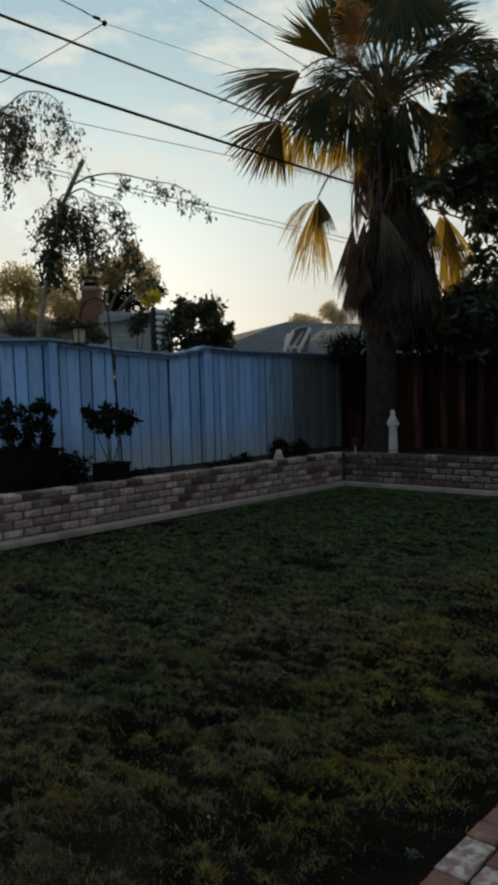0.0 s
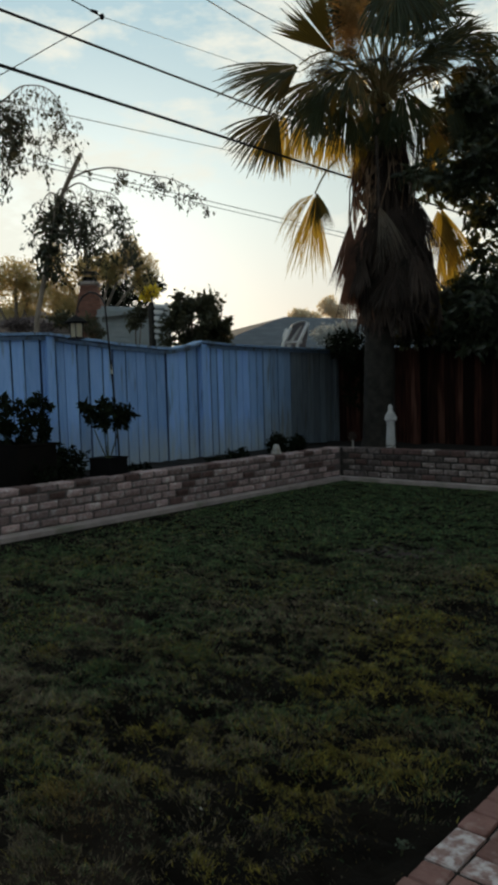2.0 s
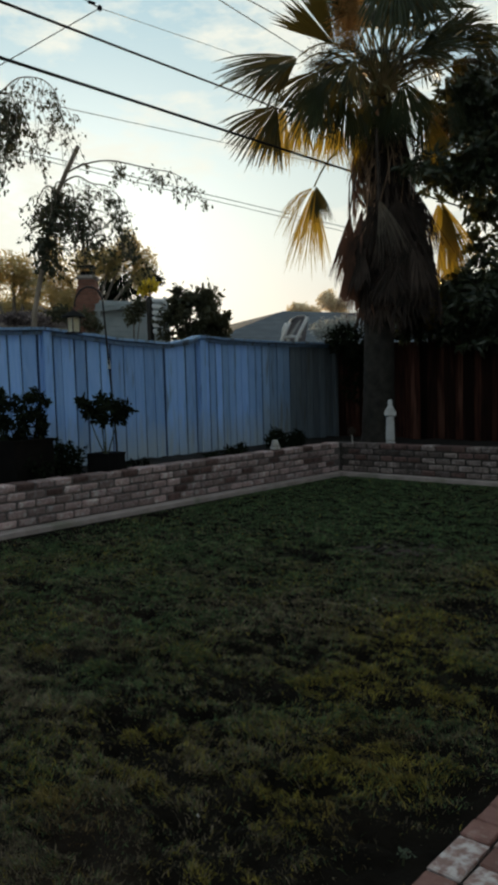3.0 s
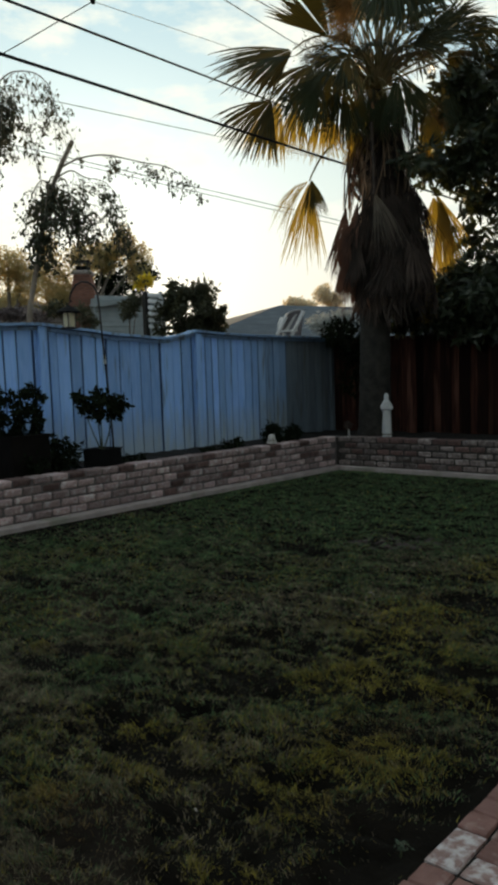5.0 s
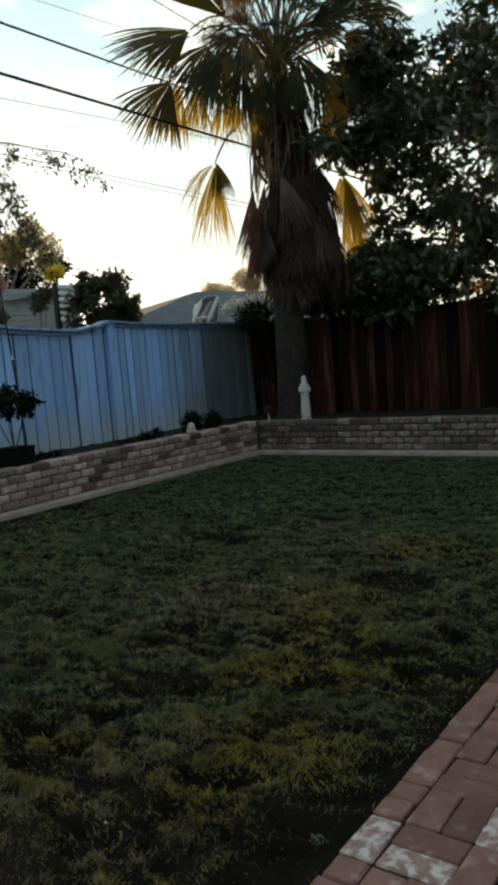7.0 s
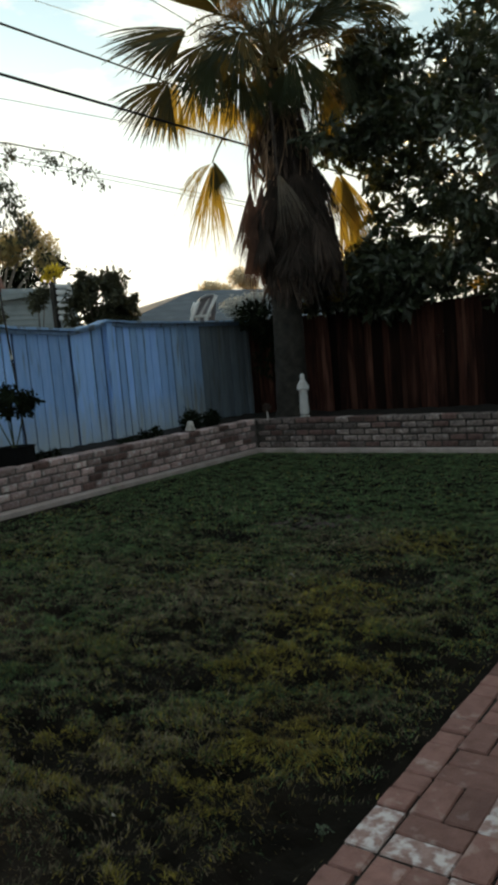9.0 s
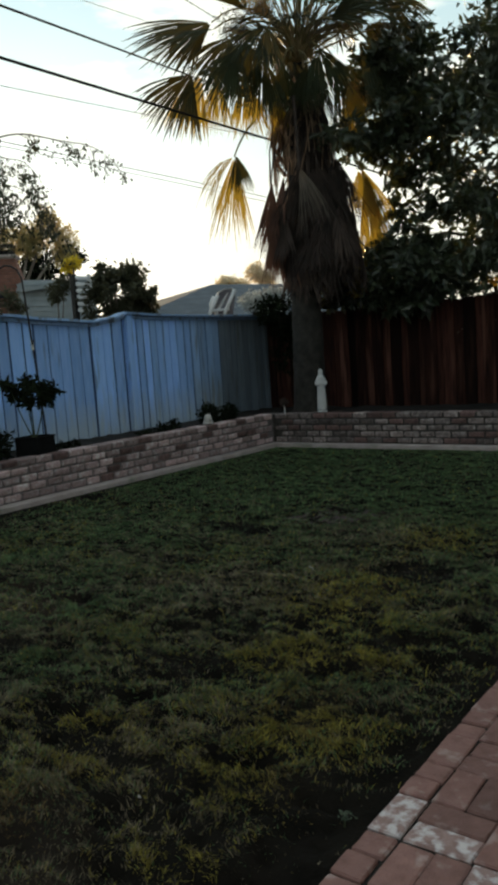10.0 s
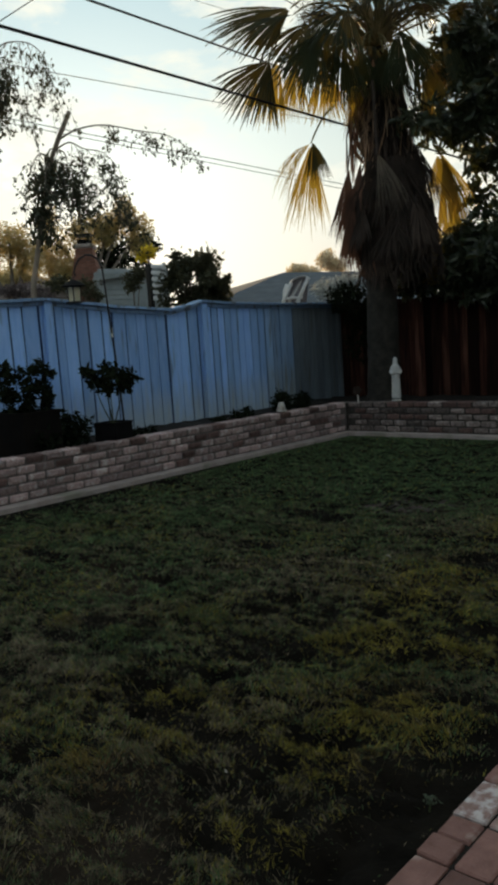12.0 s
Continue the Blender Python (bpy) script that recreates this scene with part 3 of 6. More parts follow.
def brick_mesh(name, length, depth, height, seed):
    r = random.Random(seed)
    sh = Shape().box((-length / 2, -depth / 2, -height / 2), (length / 2, depth / 2, height / 2), 0.011)
    sh.v = [(x + r.uniform(-0.006, 0.006), y + r.uniform(-0.005, 0.005), z + r.uniform(-0.0045, 0.0045)) for x, y, z in sh.v]
    return sh.mesh(name)


brick_sets = []
for m_ in (M_BRICK, M_BRICK_DARK, M_BRICK_NORTH_SHADED):
    row = []
    for k in range(4):
        me = brick_mesh("brick", PITCH - 0.019, THICK, COURSE - 0.018, 40 + k)
        me.materials.append(m_)
        row.append(me)
    brick_sets.append(row)
brick_rng = random.Random(3)


def lay(parent, along, start, count, face, dark):
    """Five courses of bricks; along: 'y' for the west wall, 'x' for the north wall."""
    for course in range(5):
        z = FOOT + (course + 0.5) * COURSE + 0.003
        for k in range(count):
            mid = start + (k + (0.5 if course % 2 else 0.0)) * PITCH * (1 if along == "x" else -1)
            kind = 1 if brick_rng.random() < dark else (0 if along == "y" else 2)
            me = brick_rng.choice(brick_sets[kind])
            out = brick_rng.uniform(-0.004, 0.007)
            turn = brick_rng.uniform(-0.6, 0.6)
            if along == "y":
                at = pose(face - THICK / 2 + out, mid, z, 0, brick_rng.uniform(-0.5, 0.5), 90 + turn)
            else:
                at = pose(mid, face + THICK / 2 - out, z, 0, brick_rng.uniform(-0.5, 0.5), turn)
            part("brick", me, None, parent, at=at @ Matrix.Diagonal((brick_rng.uniform(0.93, 1.03), 1, brick_rng.uniform(0.92, 1.05), 1)))


lay(wall_w, "y", WALL_N - 0.12, 29, WALL_W, 0.15)
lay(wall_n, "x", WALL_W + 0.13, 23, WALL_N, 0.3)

# the walls go on beyond the part that is seen
rest = Shape()
for course in range(5):
    z = FOOT + (course + 0.5) * COURSE + 0.003
    for k in range(29, 66):
        y = WALL_N - 0.12 - (k + (0.5 if course % 2 else 0.0)) * PITCH
        rest.box((WALL_W - THICK, y - PITCH / 2 + 0.01, z - COURSE / 2 + 0.009), (WALL_W, y + PITCH / 2 - 0.01, z + COURSE / 2 - 0.009), 0.006)
tagged(part("brick_course", rest, M_BRICK, wall_w), kind="stuff")
rest = Shape()
for course in range(5):
    z = FOOT + (course + 0.5) * COURSE + 0.003
    for k in range(23, 41):
        x = WALL_W + 0.13 + (k + (0.5 if course % 2 else 0.0)) * PITCH
        rest.box((x - PITCH / 2 + 0.01, WALL_N, z - COURSE / 2 + 0.009), (x + PITCH / 2 - 0.01, WALL_N + THICK, z + COURSE / 2 - 0.009), 0.006)
tagged(part("brick_course", rest, M_BRICK, wall_n), kind="stuff")

# soil of the raised beds
FENCE_X, FENCE_Y, SOIL = -7.09, 10.62, 0.41


def bed(name, xa, xb, ya, yb, label):
    n, m = max(4, int((xb - xa) / 0.12)), max(4, int((yb - ya) / 0.12))
    v = [(xa + (xb - xa) * i / n, ya + (yb - ya) * j / m, SOIL + 0.03 * noise.noise((i * 0.9, j * 0.9, 2.0)) + 0.02 * noise.noise((i * 0.31, j * 0.33, 5.0)))
         for j in range(m + 1) for i in range(n + 1)]
    f = [(j * (n + 1) + i, j * (n + 1) + i + 1, (j + 1) * (n + 1) + i + 1, (j + 1) * (n + 1) + i) for j in range(m) for i in range(n)]
    me = raw_mesh(name, v, f)
    me.shade_smooth()
    tagged(part(name, me, M_PLANTER_SOIL), label, "soil", kind="structure")


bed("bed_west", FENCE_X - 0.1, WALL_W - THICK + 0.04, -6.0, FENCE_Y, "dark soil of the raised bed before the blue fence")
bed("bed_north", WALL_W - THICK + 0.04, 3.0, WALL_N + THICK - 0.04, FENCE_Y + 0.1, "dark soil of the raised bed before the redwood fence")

# ---- patio of bricks in basket weave ----
U = 0.1035
px0, py0 = PATIO_X, 1.56
s = Shape()
s.box((PATIO_X + 0.012, -6.0, -0.1), (4.0, 7.0, -0.012), 0.002)
patio = tagged(part("pavement", s, M_JOINT), "patio of worn red bricks laid in basket weave", "patio", kind="structure")
pav_rng = random.Random(9)


def paver_mesh(length, mat_, seed):
    r = random.Random(seed)
    sh = Shape().box((-length / 2, -(U - 0.0045) / 2, -0.05), (length / 2, (U - 0.0045) / 2, 0.0), 0.005)
    sh.v = [(x + r.uniform(-0.0025, 0.0025), y + r.uniform(-0.0025, 0.0025), z + r.uniform(-0.001, 0.001)) for x, y, z in sh.v]
    me = sh.mesh("brick")
    me.materials.append(mat_)
    return me


pavers = {(half, white): [paver_mesh((U if half else 2 * U) - 0.008, M_PAVER_WHITE if white else M_PAVER, 5 * k + half) for k in range(3)] for half in (0, 1) for white in (0, 1)}
WHITE = {(0, 0), (1, 0), (2, 4), (3, 2), (3, 3)}


def paver(i, j, long_x, half):
    """A brick whose lower left cell is (i, j)."""
    cx = px0 + (i + (0.5 if half or not long_x else 1.0)) * U
    cy = py0 + (j + (0.5 if half or long_x else 1.0)) * U
    white = (i, j) in WHITE or pav_rng.random() < 0.06
    me = pav_rng.choice(pavers[int(half), int(white)])
    at = pose(cx + pav_rng.uniform(-0.003, 0.003), cy + pav_rng.uniform(-0.003, 0.003), pav_rng.uniform(-0.006, 0.002), pav_rng.uniform(-0.8, 0.8), pav_rng.uniform(-0.8, 0.8), (0 if long_x else 90) + pav_rng.uniform(-0.9, 0.9))
    part("brick", me, None, patio, at=at)


for bj in range(-4, 8):
    for bi in range(0, 7):
        i, j = 2 * bi - 1, 2 * bj
        flat = (bi + bj) % 2 == 1
        if bi == 0:
            if flat:
                paver(0, j, True, True)
                paver(0, j + 1, True, True)
            else:
                paver(0, j, False, False)
        elif flat:
            paver(i, j, True, False)
            paver(i, j + 1, True, False)
        else:
            paver(i, j, False, False)
            paver(i + 1, j, False, False)
rest = Shape()
for bj in range(-36, 26):
    for bi in range(0, 22):
        if -4 <= bj < 8 and bi < 7:
            continue
        i, j = 2 * bi - 1, 2 * bj
        flat = (bi + bj) % 2 == 1
        for k in range(2):
            lo = (px0 + i * U, py0 + (j + k) * U) if flat else (px0 + (i + k) * U, py0 + j * U)
            hi = (lo[0] + (2 * U if flat else U), lo[1] + (U if flat else 2 * U))
            if hi[0] < px0 + 0.05:
                continue
            rest.box((max(lo[0], px0) + 0.003, lo[1] + 0.003, -0.05), (hi[0] - 0.003, hi[1] - 0.003, pav_rng.uniform(-0.005, 0.001)), 0.005)
tagged(part("brick_field", rest, M_PAVER, patio), kind="stuff")

# unseen plain wall and eave added behind the patio to shade the near lawn
SHADE_WALL_X = 2.7
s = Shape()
s.box((SHADE_WALL_X, -6.0, -0.1), (SHADE_WALL_X + 0.2, 7.0, 2.62), 0.01)
tagged(part("wall_east", s, M_STUCCO), "unseen beige stucco wall added behind the patio to block sky light", "wall", kind="structure")
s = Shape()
s.box((SHADE_WALL_X - 0.65, -6.2, 2.624), (SHADE_WALL_X + 0.5, 7.2, 2.8), 0.015)
tagged(part("ceiling_eave", s, M_STUCCO), "unseen boxed eave added over the wall to shade the near lawn", "eave", kind="structure")

# ---- fences ----
POSTS = [4.892, 7.388]


def west_top(y):
    """Height of the cap rail, which sags between the posts."""
    keys = [(-6, 2.0), (-0.1, 2.02), (2.3, 1.95), (4.2, 1.995), (4.84, 2.02), (5.4, 1.975), (6.0, 1.925), (6.74, 1.895), (7.1, 1.945), (7.32, 2.005), (7.95, 1.975), (8.83, 1.965), (10.62, 1.97)]
    for (ya, za), (yb, zb) in zip(keys, keys[1:]):
        if ya <= y <= yb:
            k = (y - ya) / (yb - ya)
            return za + (zb - za) * (3 * k * k - 2 * k ** 3)
    return 2.0


fence_w = thing("fence", (FENCE_X, 4.0, SOIL), "blue-painted board fence with a sagging cap rail", "fence")
f_rng = random.Random(21)


def board(parent, x, y, w, top, face_x, mat_, thick=0.018, lean=0.0):
    sh = Shape().box((-thick / 2, -w / 2, 0), (thick / 2, w / 2, top - SOIL + 0.06), 0.003)
    ob = part("board", sh, mat_, None, at=pose(x, y, SOIL - 0.06, lean, f_rng.uniform(-0.3, 0.3), f_rng.uniform(-0.8, 0.8)))
    return under(parent, ob)


# joints between the boards, and those that gape
JOINTS = [4.264, 4.445, 4.602, 4.823, 4.962, 5.022, 5.132, 5.317, 5.482, 5.687, 5.845, 6.043, 6.21, 6.382, 6.548, 6.738, 6.945, 7.114, 7.322, 7.456, 7.58, 7.708, 7.84, 7.969, 8.11, 8.24, 8.40, 8.56, 8.718, 8.89, 9.073, 9.23, 9.39, 9.547, 9.69, 9.818, 9.99, 10.161, 10.32, 10.485, 10.6]
GAPING = {4.445: 0.018, 4.823: 0.026, 5.482: 0.018, 5.687: 0.018, 5.845: 0.02, 6.738: 0.028, 7.322: 0.03, 7.708: 0.016, 8.718: 0.022, 9.073: 0.014, 9.547: 0.014}
y = 1.0
while y < 4.1:
    JOINTS.insert(0, y)
    y += 0.155
JOINTS.sort()
for ya, yb in zip(JOINTS, JOINTS[1:]):
    # boards step duller towards the corner: wear plus shade held in the colour
    m_ = M_FENCE_GREY_SHADED if ya > 9.25 else M_FENCE_WORN_SHADED if ya > 8.7 else M_FENCE
    w = yb - ya - 1.35 * GAPING.get(yb, f_rng.choice((0.009, 0.012, 0.015)))
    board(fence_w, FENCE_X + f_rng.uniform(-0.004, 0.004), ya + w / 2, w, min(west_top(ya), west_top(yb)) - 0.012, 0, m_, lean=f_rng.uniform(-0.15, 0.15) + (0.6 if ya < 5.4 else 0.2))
# boards behind the gaps, coloured dark navy for the shade in them
y = 1.0
while y < FENCE_Y:
    wpart("back_board", Shape().box((FENCE_X - 0.034, y, SOIL - 0.05), (FENCE_X - 0.016, y + 0.235, min(west_top(y), west_top(y + 0.235)) - 0.015), 0.003), M_FENCE_GAP_SHADE, fence_w)
    y += 0.24
for p in POSTS + [-0.1, 2.35, 10.58]:
    wpart("post", Shape().box((FENCE_X + 0.012, p - 0.055, SOIL - 0.4), (FENCE_X + 0.07, p + 0.055, west_top(p) - 0.034), 0.006), M_FENCE_GREY_SHADED if p > 9 else M_FENCE, fence_w)
edges = [-6.0, -0.1, 2.35, 4.84, 7.32, 10.62]
for ya, yb in zip(edges[1:], edges[2:]):
    for lo, hi, xa, xb, nm in ((-0.03, 0.0, -0.07, 0.105, "cap_rail"), (-0.078, -0.034, 0.014, 0.04, "fascia")):
        n = 14
        v, f = [], []
        for i in range(n + 1):
            yy = ya + 0.003 + (yb - ya - 0.006) * i / n
            t = west_top(yy)
            v += [(FENCE_X + xa, yy, t + lo), (FENCE_X + xb, yy, t + lo), (FENCE_X + xb, yy, t + hi), (FENCE_X + xa, yy, t + hi)]
        for i in range(n):
            for j in range(4):
                f.append((4 * i + j, 4 * i + (j + 1) % 4, 4 * i + 4 + (j + 1) % 4, 4 * i + 4 + j))
        f += [(3, 2, 1, 0), (4 * n, 4 * n + 1, 4 * n + 2, 4 * n + 3)]
        wpart(nm, Shape().add(v, f), M_FENCE_WORN_SHADED, fence_w)

fence_n = thing("fence", (-2.0, FENCE_Y, SOIL), "redwood board fence behind the raised bed, coloured dark for tree shade", "fence")
x, row_ = FENCE_X + 0.06, 0
while x < 3.0:
    w = 0.165 + f_rng.uniform(-0.012, 0.016)
    sh = Shape().box((-w / 2, -0.009, 0), (w / 2, 0.009, 1.93 + f_rng.uniform(-0.015, 0.015) - SOIL + 0.06), 0.003)
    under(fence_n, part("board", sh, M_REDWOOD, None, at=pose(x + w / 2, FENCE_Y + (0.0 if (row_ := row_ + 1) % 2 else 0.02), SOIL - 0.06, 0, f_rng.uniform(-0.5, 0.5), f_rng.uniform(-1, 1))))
    x += w - f_rng.uniform(0.022, 0.032)
for z in (0.7, 1.75):
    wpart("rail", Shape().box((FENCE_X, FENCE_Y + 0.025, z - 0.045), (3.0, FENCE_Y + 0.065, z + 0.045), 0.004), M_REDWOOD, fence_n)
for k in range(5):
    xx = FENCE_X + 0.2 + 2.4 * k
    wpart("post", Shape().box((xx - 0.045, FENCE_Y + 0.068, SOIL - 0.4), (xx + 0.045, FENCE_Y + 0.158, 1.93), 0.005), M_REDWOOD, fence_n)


# ---- foliage helpers ----
def leaf_cloud(name, blobs, count, size, seed, shape=0.36, droop=0.3, hollow=0.35, clumps=0):
    """Many small folded leaves in uneven blobs (x, y, z, rx, ry, rz, weight)."""
    r = np.random.RandomState(seed)
    weights = np.array([b[6] for b in blobs], float)
    pick = r.choice(len(blobs), count, p=weights / weights.sum())
    bl = np.array([b[:6] for b in blobs])[pick]
    way = r.normal(size=(count, 3))
    way /= np.linalg.norm(way, axis=1)[:, None]
    rad = (hollow + (1 - hollow) * r.rand(count) ** 0.6)[:, None]
    if clumps:
        seeds = r.normal(size=(len(blobs), clumps, 3))
        seeds *= (r.rand(len(blobs), clumps) ** 0.4 / np.linalg.norm(seeds, axis=2))[:, :, None]
        pos_in = seeds[pick, r.randint(clumps, size=count)] + r.normal(size=(count, 3)) * 0.13
        rad = np.linalg.norm(pos_in, axis=1)[:, None]
        way = pos_in / rad
    lump = np.array([noise.noise((w[0] * 2.2 + 5 * p, w[1] * 2.2, w[2] * 2.2)) for w, p in zip(way, pick)])[:, None]
    pos = bl[:, :3] + way * rad * bl[:, 3:] * (1 + 0.45 * lump)
    mid = r.normal(size=(count, 3)) * 1.0 + way * 0.5
    mid[:, 2] -= droop
    mid /= np.linalg.norm(mid, axis=1)[:, None]
    side = np.cross(mid, r.normal(size=(count, 3)))
    side /= np.linalg.norm(side, axis=1)[:, None]
    up = np.cross(side, mid)
    ln = (size * r.uniform(0.6, 1.35, count))[:, None]
    w = ln * shape / 2
    v = np.empty((count, 6, 3))
    v[:, 0] = pos
    v[:, 1] = pos + mid * ln * 0.45 + side * w + up * w * 0.35
    v[:, 2] = pos + mid * ln * 0.5
    v[:, 3] = pos + mid * ln * 0.45 - side * w + up * w * 0.35
    v[:, 4] = pos + mid * ln - up * ln * 0.12
    v[:, 5] = pos
    k = 6 * np.arange(count)
    f = np.concatenate([np.stack([k, k + 1, k + 2], 1), np.stack([k, k + 2, k + 3], 1), np.stack([k + 1, k + 4, k + 2], 1), np.stack([k + 2, k + 4, k + 3], 1)])
    return raw_mesh(name, v.reshape(-1, 3).tolist(), f.tolist())


def bent(a, b, sag, n=8):
    a, b = Vector(a), Vector(b)
    return [a.lerp(b, k / n) + Vector((0, 0, sag * 4 * (k / n) * (1 - k / n))) for k in range(n + 1)]


# ---- fan palm in the corner of the raised bed ----
PALM = Vector((-5.56, 9.48, 0.42))
PALM.z = SOIL
CROWN = Vector((-5.49, 9.54, 5.39))
palm = thing("palm_tree", PALM, "fan palm with shaggy dead fronds in the raised bed", "palm tree")
p_rng = random.Random(77)

s = Shape()
seg = 22
prof = [(0.0, 0.31), (0.08, 0.27), (0.3, 0.24), (0.8, 0.225), (1.5, 0.215), (2.4, 0.21), (3.2, 0.2), (4.2, 0.16), (5.1, 0.10)]
zs = [0.045 * k for k in range(112)]
rings = []
for z in zs:
    for (za, ra), (zb, rb) in zip(prof, prof[1:]):
        if za <= z <= zb:
            rad = ra + (rb - ra) * (z - za) / (zb - za)
    rings.append([(PALM.x + (CROWN.x - PALM.x) * z / 5.0 + (rad + 0.012 * math.sin(z * 70) + 0.016 * noise.noise((j * 1.3, z * 9, 1))) * math.cos(2 * math.pi * j / seg),
                   PALM.y + (CROWN.y - PALM.y) * z / 5.0 + (rad + 0.012 * math.sin(z * 70) + 0.016 * noise.noise((j * 1.3, z * 9, 4))) * math.sin(2 * math.pi * j / seg), SOIL - 0.1 + z) for j in range(seg)])
s.add([p for ring in rings for p in ring], [(i * seg + j, i * seg + (j + 1) % seg, (i + 1) * seg + (j + 1) % seg, (i + 1) * seg + j) for i in range(len(rings) - 1) for j in range(seg)])
wpart("trunk", s, M_TRUNK, palm, "ringed grey-brown trunk", True)


def fan_shape(hub, way, normal, radius, spread, droop, seed, segs=42, split=0.5, width=1.0, ragged=1.0):
    """A palmate blade: pleated near the hub, then free tapering tips that hang."""
    r = random.Random(seed)
    way = Vector(way).normalized()
    normal = Vector(normal)
    normal = (normal - way * normal.dot(way)).normalized()
    side = normal.cross(way)
    sh = Shape()
    half = radians(spread) / 2
    step = 2 * half / segs
    for k in range(segs):
        a = -half + (k + 0.5) * step
        if r.random() < 0.03 + 0.1 * ragged:
            continue
        length = radius * (0.72 + 0.28 * math.cos(a * 0.9)) * r.uniform(0.9 - 0.2 * ragged, 1.06)
        bend = r.uniform(0.7 - 0.3 * ragged, 1.3 + 0.5 * ragged)
        twist = r.uniform(-0.25, 0.25)
        verts = []
        rows = ((0.05, 1.0), (split * 0.6, 1.0), (split, 0.95), (split + (1 - split) * 0.45, 0.62), (split + (1 - split) * 0.8, 0.3), (1.0, 0.04))
        for q, wide in rows:
            d = length * q
            sag = droop * bend * max(0.0, q - 0.25) ** 2 * radius
            aa = a + twist * max(0, q - split) * 0.5
            mid = hub + (way * math.cos(aa) + side * math.sin(aa)) * d + Vector((0, 0, -sag))
            across = (side * math.cos(aa) - way * math.sin(aa))
            w = min(d, radius * (split + 0.12)) * step * 0.52 * wide * width
            ridge = normal * w * (0.7 if k % 2 else -0.7)
            verts += [mid - across * w, mid + ridge, mid + across * w]
        faces = []
        for i in range(len(rows) - 1):
            b = 3 * i
            faces += [(b, b + 1, b + 4, b + 3), (b + 1, b + 2, b + 5, b + 4)]
        sh.add(verts, faces)
    return sh


def frond(hub, tip, mat_, radius=None, spread=150, droop=0.5, normal=None, stalk=True, label="", seed=None, root=None, lift=0.25, width=1.35, split=0.66, ragged=0.25):
    hub, tip = Vector(hub), Vector(tip)
    way = tip - hub
    radius = radius or way.length
    seed = p_rng.randrange(9999) if seed is None else seed
    if normal is None:
        normal = Vector((0.5, -0.6, 0.55)) + Vector([p_rng.uniform(-0.3, 0.3) for _ in range(3)])
    sh = fan_shape(hub, way, normal, radius, spread, droop, seed, width=width, split=split, ragged=ragged)
    ob = wpart("frond", sh, mat_, palm, label)
    if stalk:
        root = Vector(root) if root else CROWN + Vector((p_rng.uniform(-0.1, 0.1), p_rng.uniform(-0.1, 0.1), p_rng.uniform(-0.25, 0.15)))
        st = Shape().tube(bent(root, hub, lift * (hub - root).length), [0.019 - 0.009 * k / 8 for k in range(9)], 6)
        ob2 = part("stalk", st, M_STALK, None, smooth=True)
        ob2.parent = ob

    return ob


M_STALK_DRY = material("reddish_dry_stalk", (0.24, 0.16, 0.11), (0.40, 0.28, 0.19), 6.0, 0.8, 0.2, 40, spread=0.3, through_light=0.45, local=False)
M_STALK_PALE = material("dry_palm_stalk", (0.17, 0.13, 0.06), (0.28, 0.2, 0.09), 6.0, 0.6, 0.2, 40, local=False)
M_STALK = material("palm_stalk", (0.12, 0.11, 0.045), (0.22, 0.17, 0.07), 6.0, 0.6, 0.2, 40, local=False)

# fronds that stand out against the sky
frond((-5.74, 8.79, 5.86), (-5.89, 8.17, 6.32), M_FROND, radius=1.0, spread=58, droop=0.05, normal=(0.5, -0.8, 0.0), label="dark green fan frond pointing up")
frond((-6.06, 8.39, 5.69), (-6.56, 7.49, 5.27), M_FROND, radius=1.2, spread=84, droop=0.2, normal=(0.4, -0.75, 0.5), label="dark green fan frond")
frond((-5.99, 8.35, 5.58), (-6.23, 7.35, 5.27), M_FROND, spread=50, droop=0.35, normal=(0.3, -0.4, 0.9))
frond((-5.85, 8.50, 5.48), (-6.20, 8.11, 4.89), M_FROND, spread=104, droop=0.3)
frond((-5.61, 8.59, 5.37), (-5.80, 8.34, 4.73), M_FROND, spread=84, droop=0.35)
frond((-6.25, 8.14, 5.03), (-6.62, 7.68, 4.40), M_FROND, spread=92, droop=0.25, normal=(0.5, -0.8, 0.2), label="olive fan frond lit from behind")
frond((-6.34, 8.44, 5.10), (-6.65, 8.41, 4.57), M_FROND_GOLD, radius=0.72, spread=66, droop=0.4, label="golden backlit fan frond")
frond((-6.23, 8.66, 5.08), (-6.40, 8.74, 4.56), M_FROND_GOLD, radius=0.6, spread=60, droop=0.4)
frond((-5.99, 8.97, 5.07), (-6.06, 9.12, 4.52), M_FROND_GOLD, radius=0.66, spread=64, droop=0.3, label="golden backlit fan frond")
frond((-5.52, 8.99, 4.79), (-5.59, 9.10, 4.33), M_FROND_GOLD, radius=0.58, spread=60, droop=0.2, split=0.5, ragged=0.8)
frond((-5.41, 8.58, 5.11), (-5.51, 8.59, 4.61), M_FROND, radius=0.66, spread=86, droop=0.4)
frond((-5.27, 8.82, 5.05), (-5.30, 8.85, 4.59), M_FROND, radius=0.5, spread=70, droop=0.4)
frond((-4.66, 9.78, 5.91), (-4.11, 10.18, 6.37), M_FROND, spread=72, droop=0.35, normal=(0.4, -0.7, 0.5), label="dark green fan frond")
frond((-4.69, 9.57, 5.78), (-4.13, 10.11, 5.97), M_FROND, spread=64, droop=0.6, normal=(0.4, -0.6, 0.7))
frond((-4.63, 9.75, 5.43), (-4.35, 10.20, 4.89), M_FROND, radius=0.8, spread=84, droop=0.5)
frond((-4.86, 9.49, 5.19), (-4.69, 9.79, 4.60), M_FROND, radius=0.75, spread=76, droop=0.5)
